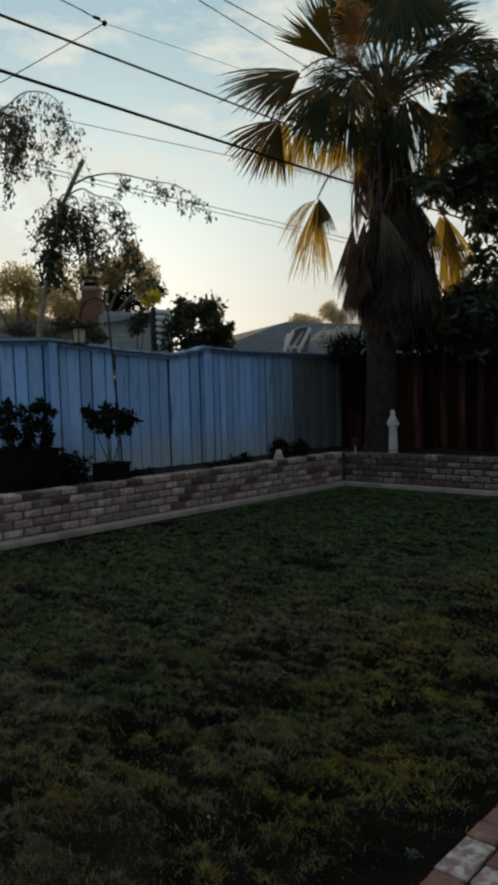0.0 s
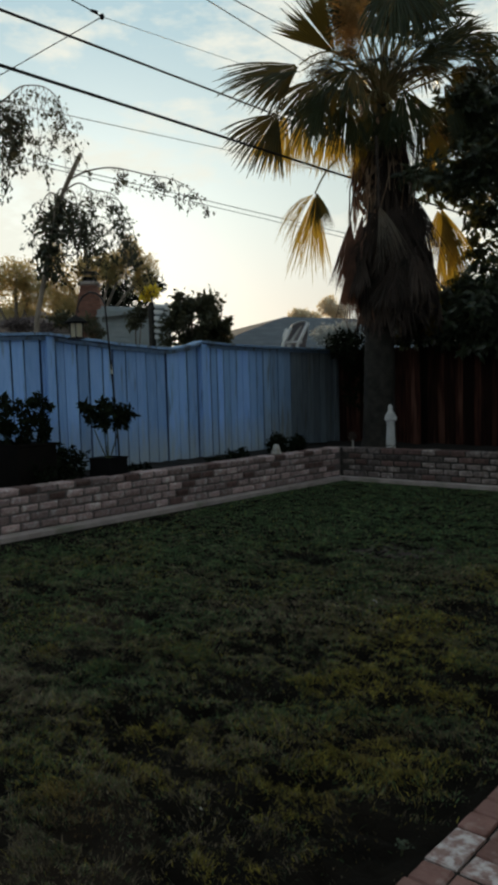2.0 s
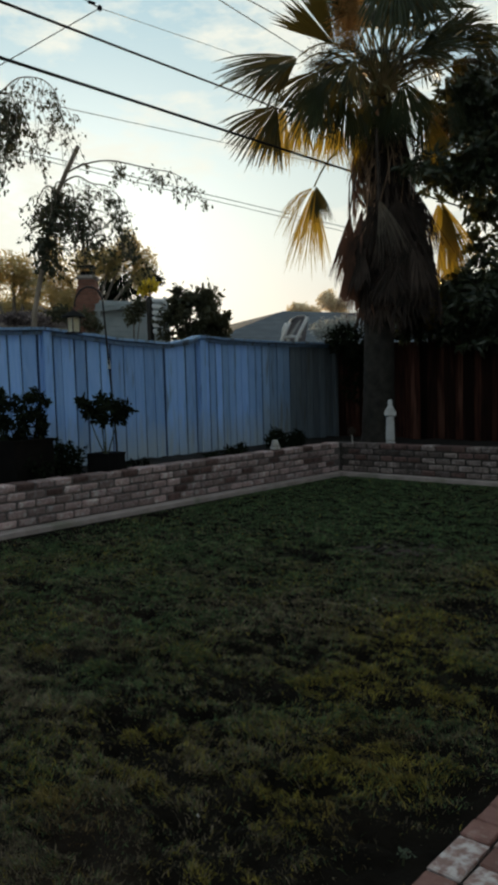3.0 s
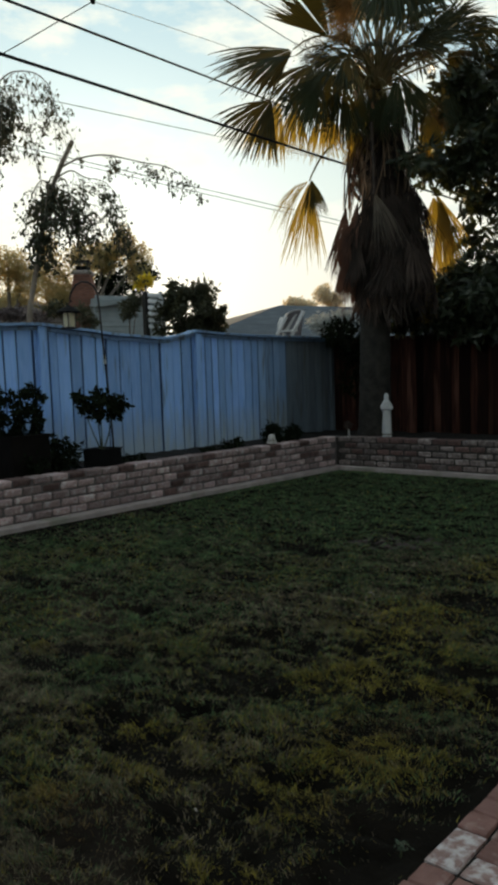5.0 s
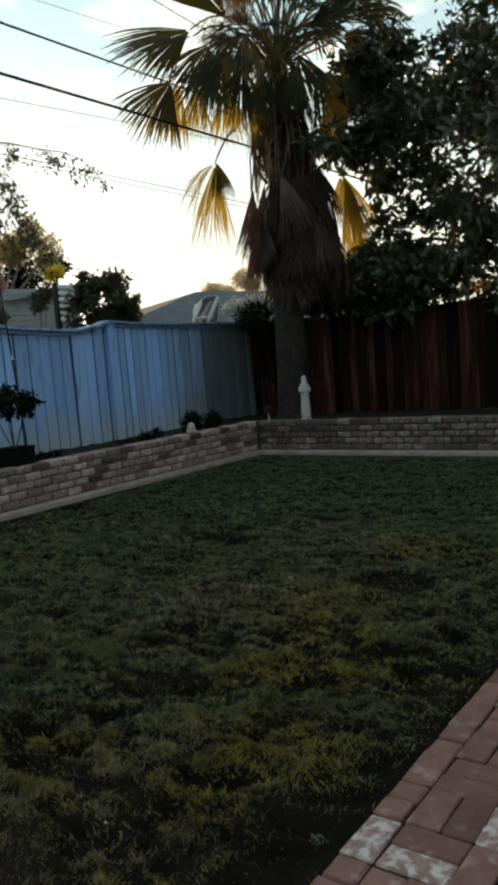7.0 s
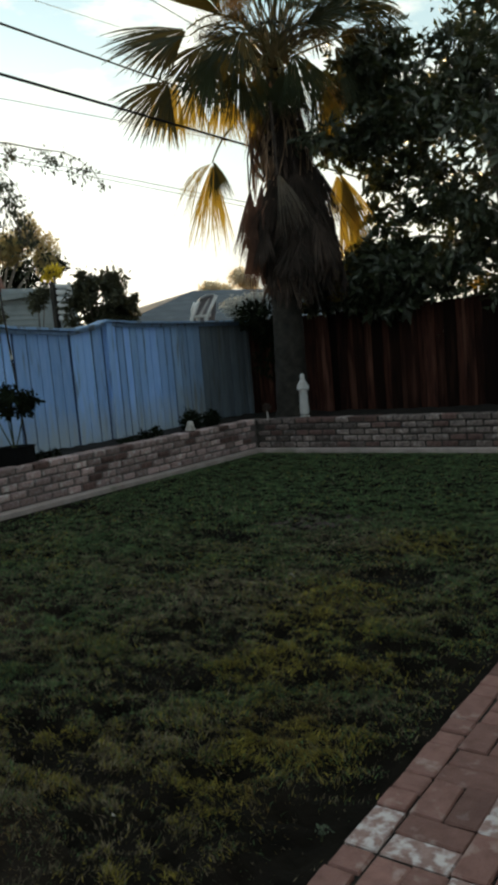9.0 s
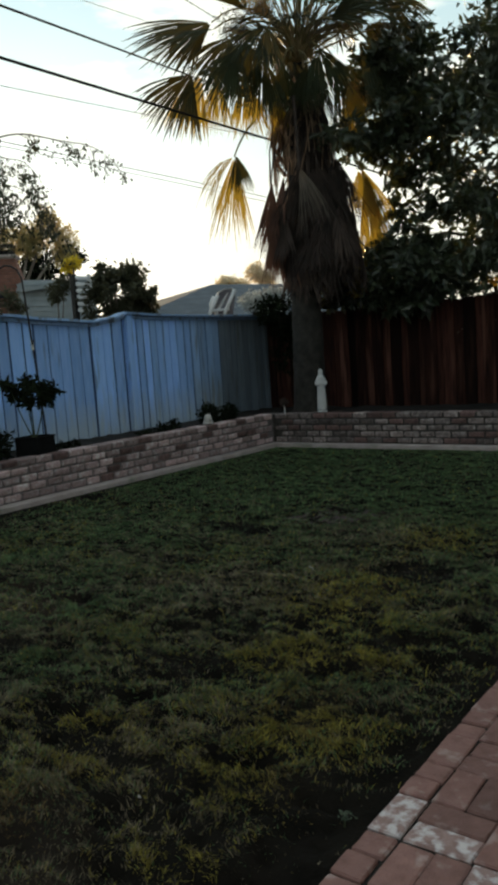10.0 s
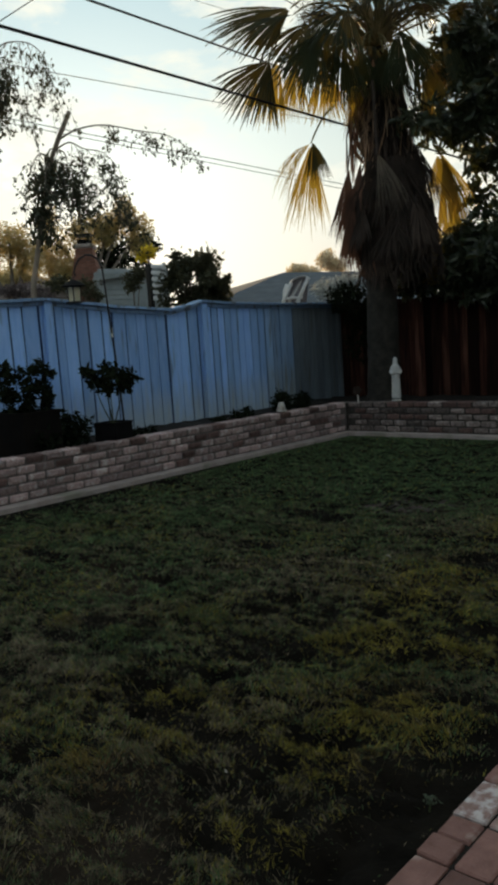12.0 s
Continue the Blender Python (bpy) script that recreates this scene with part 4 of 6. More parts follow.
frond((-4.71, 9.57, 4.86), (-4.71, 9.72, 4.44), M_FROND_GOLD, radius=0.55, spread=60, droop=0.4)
frond((-4.58, 8.40, 6.26), (-4.41, 8.18, 5.66), M_FROND, radius=0.8, spread=120, droop=0.5, normal=(0.2, -0.4, 0.9))
frond((-4.44, 8.61, 6.25), (-4.24, 8.39, 5.68), M_FROND, radius=0.8, spread=120, droop=0.5, normal=(0.2, -0.4, 0.9))
frond((-5.04, 9.19, 6.19), (-5.14, 9.29, 6.84), M_FROND, radius=0.85, spread=140, droop=0.2)
frond((-4.94, 9.78, 6.35), (-4.68, 10.02, 6.88), M_FROND, radius=0.85, spread=120, droop=0.3)
frond((-5.57, 9.25, 6.45), (-5.72, 9.08, 7.04), M_FROND, radius=0.85, spread=110, droop=0.3)
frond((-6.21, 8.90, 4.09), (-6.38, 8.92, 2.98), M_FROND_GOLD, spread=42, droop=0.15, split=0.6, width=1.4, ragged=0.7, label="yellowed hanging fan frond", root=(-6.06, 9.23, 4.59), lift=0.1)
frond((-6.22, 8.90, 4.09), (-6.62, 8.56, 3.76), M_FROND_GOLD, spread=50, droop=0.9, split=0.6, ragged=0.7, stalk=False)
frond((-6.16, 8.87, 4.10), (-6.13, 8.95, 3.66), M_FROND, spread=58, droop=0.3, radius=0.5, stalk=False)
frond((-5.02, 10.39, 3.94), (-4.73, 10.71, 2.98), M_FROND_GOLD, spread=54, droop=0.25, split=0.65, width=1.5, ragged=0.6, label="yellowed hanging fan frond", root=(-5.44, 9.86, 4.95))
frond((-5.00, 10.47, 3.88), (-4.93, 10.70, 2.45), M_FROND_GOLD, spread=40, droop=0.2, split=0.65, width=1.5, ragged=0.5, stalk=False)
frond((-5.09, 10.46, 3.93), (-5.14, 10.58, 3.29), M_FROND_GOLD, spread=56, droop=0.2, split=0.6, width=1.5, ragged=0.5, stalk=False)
frond((-5.09, 9.81, 3.99), (-5.11, 9.73, 3.15), M_FROND_DEAD, 0.9, 60, 0.2, stalk=False, split=0.35, ragged=1.0, label="dry brown hanging frond")
frond((-5.10, 10.00, 3.90), (-5.07, 9.97, 3.09), M_FROND_DEAD, 0.9, 60, 0.2, stalk=False, split=0.35, ragged=1.0, label="dry brown hanging frond")
frond((-5.30, 10.03, 4.14), (-5.37, 9.97, 3.37), M_FROND_DEAD, 0.9, 70, 0.2, stalk=False, split=0.35, ragged=1.0, label="dry brown hanging frond")
frond((-4.93, 9.56, 3.92), (-4.85, 9.56, 2.95), M_FROND_DEAD, 1.0, 46, 0.2, stalk=False, split=0.35, ragged=1.0, label="dry brown hanging frond")
frond((-4.95, 9.40, 3.86), (-4.92, 9.37, 2.86), M_FROND_DEAD, 1.1, 40, 0.2, stalk=False, split=0.35, ragged=1.0, label="dry brown hanging frond")
frond((-4.84, 9.66, 5.68), (-4.16, 10.11, 6.22), M_FROND, radius=1.15, spread=60, droop=0.45, normal=(0.45, -0.75, 0.4))
frond((-4.67, 9.99, 5.67), (-4.26, 10.40, 5.43), M_FROND, radius=0.9, spread=100, droop=0.5, normal=(0.45, -0.75, 0.4))
frond((-4.72, 9.17, 5.57), (-4.23, 9.12, 5.71), M_FROND, radius=0.8, spread=90, droop=0.4, normal=(0.5, -0.7, 0.5))
frond((-4.84, 9.01, 5.21), (-4.74, 9.12, 4.74), M_FROND, radius=0.62, spread=90, droop=0.4, normal=(0.5, -0.7, 0.4))
frond((-4.49, 10.24, 6.13), (-4.10, 10.65, 5.84), M_FROND, radius=0.85, spread=110, droop=0.4, normal=(0.5, -0.7, 0.4))
frond((-4.98, 8.99, 5.06), (-5.01, 9.03, 4.60), M_FROND, radius=0.55, spread=80, droop=0.4)
frond((-5.62, 8.38, 5.24), (-5.80, 8.08, 4.74), M_FROND, radius=0.8, spread=80, droop=0.4, normal=(0.5, -0.7, 0.4))
frond((-5.27, 8.51, 5.47), (-5.31, 8.15, 5.07), M_FROND, radius=0.7, spread=90, droop=0.4, normal=(0.5, -0.7, 0.4))
frond((-5.31, 8.70, 6.08), (-5.43, 8.36, 6.32), M_FROND, radius=0.6, spread=90, droop=0.4, normal=(0.5, -0.7, 0.4))
# thin branched flower stalks
for k, (c_, wide, tall, count) in enumerate((((-5.36, 8.53, 6.09), 0.24, 0.5, 4200), ((-5.99, 8.78, 5.78), 0.24, 0.22, 420), ((-6.04, 9.02, 5.74), 0.22, 0.2, 380), ((-5.62, 9.17, 5.8), 0.25, 0.25, 360), ((-5.05, 9.43, 5.7), 0.25, 0.3, 420),
                                             ((-4.86, 9.86, 5.75), 0.25, 0.3, 420), ((-4.42, 10.18, 5.7), 0.25, 0.3, 420), ((-4.73, 9.73, 4.75), 0.2, 0.25, 500))):
    c_ = Vector(c_)
    ob = wpart("flower_stalk", Shape().tube(bent(CROWN, c_, 0.15), [0.014 - 0.001 * i for i in range(9)], 5), M_STALK, palm, "thin dry branched flower stalk")
    pc = part("panicle", leaf_cloud("panicle", [(*c_, wide, wide, tall, 1)], count, 0.08, 300 + k, 0.1, 0.6, 0.0), M_PANICLE if k in (0, 7) else M_FROND_GREY)
    tagged(pc, kind="stuff").parent = ob
# dark inner fronds
for k in range(9):
    a = 2 * math.pi * (k + 0.5) / 9 + p_rng.uniform(-0.1, 0.1)
    up = p_rng.uniform(0.35, 0.9)
    out = Vector((math.cos(a) * math.cos(up), math.sin(a) * math.cos(up), math.sin(up)))
    hub = CROWN + out * p_rng.uniform(0.45, 0.85)
    frond(hub, hub + out + Vector((0, 0, -0.4)), M_FROND, p_rng.uniform(0.45, 0.65), 100, 0.6, normal=Vector((-out.x * out.z, -out.y * out.z, 1.0)), ragged=0.8)
# the rest of the crown
for k in range(16):
    a = 2 * math.pi * (k + 0.37) / 16 * 1.0 + p_rng.uniform(-0.15, 0.15)
    up = p_rng.uniform(0.3, 1.15)
    if k % 2:
        up = p_rng.uniform(0.9, 1.35)
    out = Vector((math.cos(a) * math.cos(up), math.sin(a) * math.cos(up), math.sin(up)))
    if out.z < 0.85 and out.dot(Vector((-0.65, 0.75, 0))) < 0.35:
        continue
    hub = CROWN + out * p_rng.uniform(1.0, 1.3)
    frond(hub, hub + out + Vector((0, 0, -0.25)), M_FROND, p_rng.uniform(0.8, 1.0), 150, 0.5, normal=Vector((-out.x * out.z, -out.y * out.z, 1.0)))

# skirt of dead fronds
for k in range(150):
    a = 2 * math.pi * k * 0.381966 + p_rng.uniform(-0.2, 0.2)
    level = p_rng.uniform(0, 1)
    z = 2.78 + 1.05 * level
    rad = 0.57 - 0.18 * level ** 2 + p_rng.uniform(-0.2, 0.06)
    out = Vector((math.cos(a), math.sin(a), 0))
    hub = Vector((PALM.x + 0.17, PALM.y + 0.14, z)) + out * rad
    way = out * (p_rng.uniform(-0.34, -0.02) + 0.22 * level) + Vector((p_rng.uniform(-0.2, 0.2), p_rng.uniform(-0.2, 0.2), -1))
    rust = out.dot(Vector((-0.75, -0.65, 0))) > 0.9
    sh = fan_shape(hub, way, out, p_rng.uniform(0.55, 0.92), p_rng.uniform(34, 70), 0.1, p_rng.randrange(9999), segs=13, split=0.62, width=1.35, ragged=0.5)
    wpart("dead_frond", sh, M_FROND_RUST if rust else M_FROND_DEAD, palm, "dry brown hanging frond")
    st = Shape().tube([hub, hub - out * rad * 0.4 + Vector((0, 0, 0.35)), CROWN + Vector((out.x * 0.12, out.y * 0.12, p_rng.uniform(-0.9, -0.3)))], [0.012, 0.014, 0.016], 5)
    wpart("dry_stalk", st, M_FROND_DEAD, palm)
# drooping dark fronds under the crown
for k in range(14):
    a = 2 * math.pi * (k + p_rng.uniform(-0.3, 0.3)) / 14
    out = Vector((math.cos(a), math.sin(a), 0))
    hub = CROWN + out * p_rng.uniform(0.3, 0.55) + Vector((0, 0, p_rng.uniform(-0.6, -0.1)))
    # fronds on the sunset side are coloured as lit
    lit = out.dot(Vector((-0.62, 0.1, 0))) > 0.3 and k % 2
    sh = fan_shape(hub, out * p_rng.uniform(0.2, 0.7) + Vector((0, 0, -1)), out + Vector((0, 0, 0.4)), p_rng.uniform(0.35, 0.55), p_rng.uniform(70, 120), 0.4, p_rng.randrange(9999), segs=24, split=0.4, width=0.85)
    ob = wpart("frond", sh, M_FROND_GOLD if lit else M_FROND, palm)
    st = part("stalk", Shape().tube(bent(CROWN + out * 0.08, hub, 0.15), 0.014, 5), M_STALK, None, smooth=True)
    st.parent = ob
for k in range(22):
    a = 2 * math.pi * (k + p_rng.uniform(-0.3, 0.3)) / 22
    out = Vector((math.cos(a), math.sin(a), 0))
    hub = CROWN + out * p_rng.uniform(0.2, 0.42) + Vector((0.06, 0.05, p_rng.uniform(-1.0, -0.35)))
    sh = fan_shape(hub, out * p_rng.uniform(0.0, 0.35) + Vector((0, 0, -1)), out, p_rng.uniform(0.5, 0.8), p_rng.uniform(40, 80), 0.2, p_rng.randrange(9999), segs=20, split=0.35, width=0.9)
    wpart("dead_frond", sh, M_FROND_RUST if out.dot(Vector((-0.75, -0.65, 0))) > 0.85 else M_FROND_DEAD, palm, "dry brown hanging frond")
# long stalks and strips hanging between crown and skirt
for k in range(46):
    a = 2 * math.pi * k / 46 + p_rng.uniform(-0.1, 0.1)
    out = Vector((math.cos(a), math.sin(a), 0))
    top = CROWN + Vector((0, 0, p_rng.uniform(-0.9, -0.3))) + out * 0.34
    a += p_rng.uniform(-0.7, 0.7)
    low = Vector((PALM.x, PALM.y, SOIL + p_rng.uniform(2.9, 3.6))) + Vector((math.cos(a), math.sin(a), 0)) * p_rng.uniform(0.3, 0.5)
    mid = top.lerp(low, 0.5) + out * p_rng.uniform(0.02, 0.1)
    w = p_rng.uniform(0.007, 0.018)
    wpart("dry_stalk", Shape().tube([top, mid, low], [w, w * 0.8, w * 0.5], 5), M_STALK_DRY if k % 3 else M_FROND_DEAD, palm)
# old leaf bases that cross over one another below the crown
for k in range(64):
    a = 2 * math.pi * k * 0.381966
    z = 3.75 + 1.2 * (k + p_rng.random()) / 64
    tilt = p_rng.choice((-1, 1)) * p_rng.uniform(0.35, 0.8)
    base = Vector((PALM.x + (CROWN.x - PALM.x) * z / 5.0 - 0.05, PALM.y + (CROWN.y - PALM.y) * z / 5.0, z))
    r0, r1 = 0.2, p_rng.uniform(0.3, 0.42)
    p0 = base + Vector((math.cos(a), math.sin(a), 0)) * r0
    p1 = base + Vector((math.cos(a + 0.5 * tilt), math.sin(a + 0.5 * tilt), 0)) * (r0 + r1) * 0.6 + Vector((0, 0, 0.2))
    p2 = base + Vector((math.cos(a + tilt), math.sin(a + tilt), 0)) * r1 + Vector((0, 0, 0.42))
    wpart("leaf_base", Shape().tube([p0, p1, p2], [0.03, 0.024, 0.014], 5), M_STALK_DRY, palm)
# stiff stalks that fan out of the crown
for k in range(22):
    a = radians(-80 + 160 * (k + 0.5) / 22 + p_rng.uniform(-3, 3))
    end = CROWN + Vector((0.8 * math.sin(a), 0.64 * math.sin(a), math.cos(a))) * p_rng.uniform(0.75, 1.25) + Vector((0.3, -0.36, 0.0)) * p_rng.uniform(0.2, 0.9)
    wpart("stalk", Shape().tube(bent(CROWN + Vector((0.08, -0.1, -0.1)), end, 0.03), [0.02 - 0.0012 * i for i in range(9)], 5), M_STALK_PALE, palm, smooth=True)
for a_, b_ in (((-5.15, 8.84, 4.64), (-5.10, 8.81, 3.70)),):
    wpart("dry_stalk", Shape().tube(bent(a_, b_, 0.02), 0.022, 6), M_FROND_DEAD, palm, "thick dry stalk hanging down")
# one folded frond in two halves, the lit half painted paler
frond((-5.13, 8.86, 3.74), (-4.90, 8.92, 3.04), M_FROND_GREY, 0.8, 44, 0.2, stalk=False, split=0.35, ragged=1.0, label="lit half of a dead frond folded over the skirt, coloured pale grey")
frond((-5.18, 8.94, 3.73), (-5.32, 8.76, 3.07), M_FROND_DEAD, 0.8, 46, 0.3, stalk=False, split=0.35, ragged=1.0)
for pa, pb in (((-5.69, 9.04, 3.69), (-5.77, 8.96, 2.96)), ((-5.73, 9.13, 3.56), (-5.80, 9.07, 2.61)), ((-5.71, 9.02, 3.15), (-5.73, 9.00, 2.36))):
    frond(pa, pb, M_FROND_RUST, 0.95, 26, 0.1, stalk=False, split=0.7, width=1.6, ragged=0.4, label="rusty brown dead frond")

# ---- broad-leaved tree behind the redwood fence ----
tree = thing("broadleaf_tree", (-2.55, 11.55, 0.0), "dense dark broad-leaved tree overhanging the redwood fence", "tree")
s = Shape().tube([(-2.55, 11.55, -0.1), (-2.6, 11.5, 1.2), (-2.75, 11.35, 2.4), (-2.9, 11.1, 3.6), (-2.95, 11.0, 5.0)], [0.2, 0.16, 0.13, 0.1, 0.04], 10)
wpart("trunk", s, M_BARK, tree, smooth=True)
limb_rng = random.Random(4)
for k in range(9):
    a = 2 * math.pi * k / 9 + 0.3
    b0 = Vector((-2.75, 11.35, 2.2 + 0.3 * (k % 4)))
    end = b0 + Vector((1.5 * math.cos(a), 1.2 * math.sin(a), 1.0 + limb_rng.uniform(-0.3, 0.8)))
    wpart("limb", Shape().tube(bent(b0, end, 0.15), [0.06 - 0.005 * i for i in range(9)], 7), M_BARK, tree, smooth=True)
TREE_BLOBS = [(*(-3.98, 10.50, 4.58), 0.75, 0.7, 0.6, 3), (*(-3.51, 10.90, 4.09), 0.9, 0.9, 0.9, 4), (*(-3.42, 10.45, 2.72), 0.8, 0.6, 0.75, 3), (*(-2.85, 11.47, 4.81), 0.9, 0.9, 1.1, 4),
              (*(-4.32, 10.60, 5.23), 0.6, 0.6, 0.5, 2.5), (*(-2.96, 10.85, 2.21), 0.9, 0.6, 0.7, 4), (*(-2.59, 11.70, 3.39), 1.2, 1.0, 1.2, 5), (*(-1.96, 12.50, 4.41), 1.2, 1.0, 1.5, 4),
              (*(-4.05, 10.31, 2.42), 0.6, 0.5, 0.5, 3), (*(-2.94, 11.66, 5.87), 0.7, 0.7, 0.6, 2), (*(-1.74, 12.17, 2.34), 1.1, 0.8, 0.9, 3), (*(-4.38, 10.28, 4.14), 0.5, 0.4, 0.4, 2),
              (*(-4.08, 11.60, 4.83), 0.9, 0.6, 0.6, 3), (*(-3.73, 11.90, 3.64), 1.2, 0.6, 1.1, 3), (*(-4.09, 11.20, 2.21), 0.9, 0.4, 0.5, 3.5), (*(-4.71, 10.26, 4.87), 0.4, 0.4, 0.35, 1.2), (*(-2.95, 11.25, 1.59), 1.0, 0.5, 0.35, 2), (*(-2.35, 12.70, 5.67), 1.2, 0.9, 1.2, 3),
              (*(-4.52, 10.29, 5.21), 0.5, 0.5, 0.35, 2.2), (*(-4.39, 10.15, 4.35), 0.45, 0.4, 0.4, 1.8), (*(-4.14, 10.76, 3.89), 0.5, 0.5, 0.3, 1.6), (*(-3.93, 10.80, 3.42), 0.4, 0.4, 0.4, 1.4), (*(-4.29, 10.50, 2.70), 0.5, 0.4, 0.5, 2.5), (*(-4.47, 10.60, 2.08), 0.6, 0.4, 0.3, 2.5), (*(-3.73, 11.11, 1.67), 1.3, 0.4, 0.3, 3), (*(-2.79, 10.07, 4.69), 0.9, 0.6, 0.6, 3), (*(-2.54, 10.15, 3.19), 0.9, 0.6, 0.7, 3),
              (*(-4.85, 10.29, 4.42), 0.5, 0.5, 0.35, 2.5), (*(-4.33, 10.47, 4.08), 0.6, 0.5, 0.5, 3), (*(-4.29, 10.51, 2.42), 0.55, 0.5, 0.4, 2.6), (*(-4.79, 10.34, 2.37), 0.45, 0.4, 0.35, 2), (*(-4.20, 10.45, 4.68), 0.6, 0.5, 0.6, 3), (*(-5.02, 10.54, 4.30), 0.3, 0.3, 0.2, 0.8), (*(-4.62, 10.36, 5.06), 0.4, 0.4, 0.3, 1.6),
              (*(-4.65, 9.40, 4.14), 0.3, 0.3, 0.2, 0.6), (*(-4.89, 9.19, 4.18), 0.2, 0.2, 0.12, 0.2), (*(-5.20, 10.25, 2.43), 0.35, 0.3, 0.3, 1.8), (*(-5.46, 10.29, 2.16), 0.4, 0.3, 0.25, 1.6), (*(-4.44, 10.51, 2.02), 0.5, 0.4, 0.25, 2), (*(-4.77, 11.01, 3.21), 0.38, 0.3, 0.5, 0.7), (*(-4.44, 10.91, 3.44), 0.4, 0.3, 0.5, 0.9), (*(-5.02, 10.80, 2.58), 0.3, 0.3, 0.3, 1.2),
              # crown carried on unseen to the right, added to shade the north corner
              (-1.6, 9.3, 4.3, 1.2, 1.0, 1.2, 5), (-0.2, 9.6, 4.3, 1.5, 1.2, 1.5, 5), (1.4, 9.6, 4.0, 1.5, 1.2, 1.4, 4), (-1.8, 9.6, 5.9, 1.3, 1.2, 0.9, 4), (0.2, 9.2, 6.2, 1.6, 1.4, 1.0, 4), (-1.2, 8.6, 5.4, 1.0, 0.9, 0.7, 3)]
TREE_BLOBS = [(*b_[:6], b_[6] * (0.5 if 3.6 < b_[2] < 5.0 and b_[0] < -3.2 else 0.7 if b_[0] < -3.2 else 1.0)) for b_ in TREE_BLOBS]
wpart("crown", leaf_cloud("crown", TREE_BLOBS, 33000, 0.17, 12, 0.38, clumps=15), M_LEAF, tree)
# gold colour stands in for sunlight passing through these leaves
wpart("sunlit_leaves", leaf_cloud("sunlit_leaves", [(-5.03, 10.02, 2.42, 0.17, 0.17, 0.2, 3), (-4.97, 10.05, 2.22, 0.16, 0.16, 0.14, 1.5), (-3.25, 11.00, 2.18, 0.2, 0.2, 0.12, 0.5)], 700, 0.11, 15, 0.4), M_LEAF_GOLD, tree, "leaves coloured gold as if the sun shone through")
wpart("fence_foliage", leaf_cloud("fence_foliage", [(*(-6.15, 9.56, 2.03), 0.35, 0.3, 0.14, 2), (*(-5.62, 10.15, 2.08), 0.5, 0.3, 0.18, 2), (*(-4.97, 10.32, 2.09), 0.5, 0.3, 0.22, 2), (-6.55, 10.44, 1.78, 0.3, 0.1, 0.3, 2.2), (-6.85, 10.38, 1.92, 0.16, 0.14, 0.12, 1), (-6.2, 10.47, 1.85, 0.3, 0.1, 0.2, 1.5), (-6.6, 10.47, 1.35, 0.26, 0.07, 0.35, 1.2)], 2400, 0.09, 16, 0.4), M_SHRUB, tree, "dark creeping foliage along the fence top")

# ---- weeping tree beyond the blue fence ----
weep = thing("weeping_tree", (-9.85, 6.6, 0.0), "thin weeping tree with drooping leafy twigs and a sawn-off leading stem", "tree")
stem = [(-9.9, 6.55, -0.1), (-9.84, 6.64, 2.47), (-9.73, 6.74, 3.15), (-9.65, 6.81, 3.65), (-9.52, 6.91, 4.23), (-9.40, 7.02, 4.58), (-9.26, 7.14, 4.93)]
wpart("trunk", Shape().tube(stem, [0.06, 0.042, 0.036, 0.034, 0.034, 0.036, 0.034], 9), M_PALE_BARK, weep, smooth=True)


def twig_leaves(points, leaves, seed, size=0.06, tight=0.04):
    """Small leaves along hanging twigs."""
    r = np.random.RandomState(seed)
    pts = np.array([p[:3] for p in points])
    count = leaves
    k = r.randint(0, len(pts), count)
    knots = r.normal(size=(len(pts), 3)) * tight
    pos = pts[k] + knots[k] + r.normal(size=(count, 3)) * tight * 0.6
    mid = r.normal(size=(count, 3)) * 0.6 + np.array([0, 0, -1.0])
    mid /= np.linalg.norm(mid, axis=1)[:, None]
    side = np.cross(mid, r.normal(size=(count, 3)))
    side /= np.linalg.norm(side, axis=1)[:, None]
    ln = (size * r.uniform(0.6, 1.3, count))[:, None]
    v = np.empty((count, 4, 3))
    v[:, 0], v[:, 1], v[:, 2], v[:, 3] = pos, pos + mid * ln * 0.5 + side * ln * 0.27, pos + mid * ln, pos + mid * ln * 0.5 - side * ln * 0.27
    q = 4 * np.arange(count)
    return raw_mesh("leaves", v.reshape(-1, 3).tolist(), np.stack([q, q + 1, q + 2, q + 3], 1).tolist())


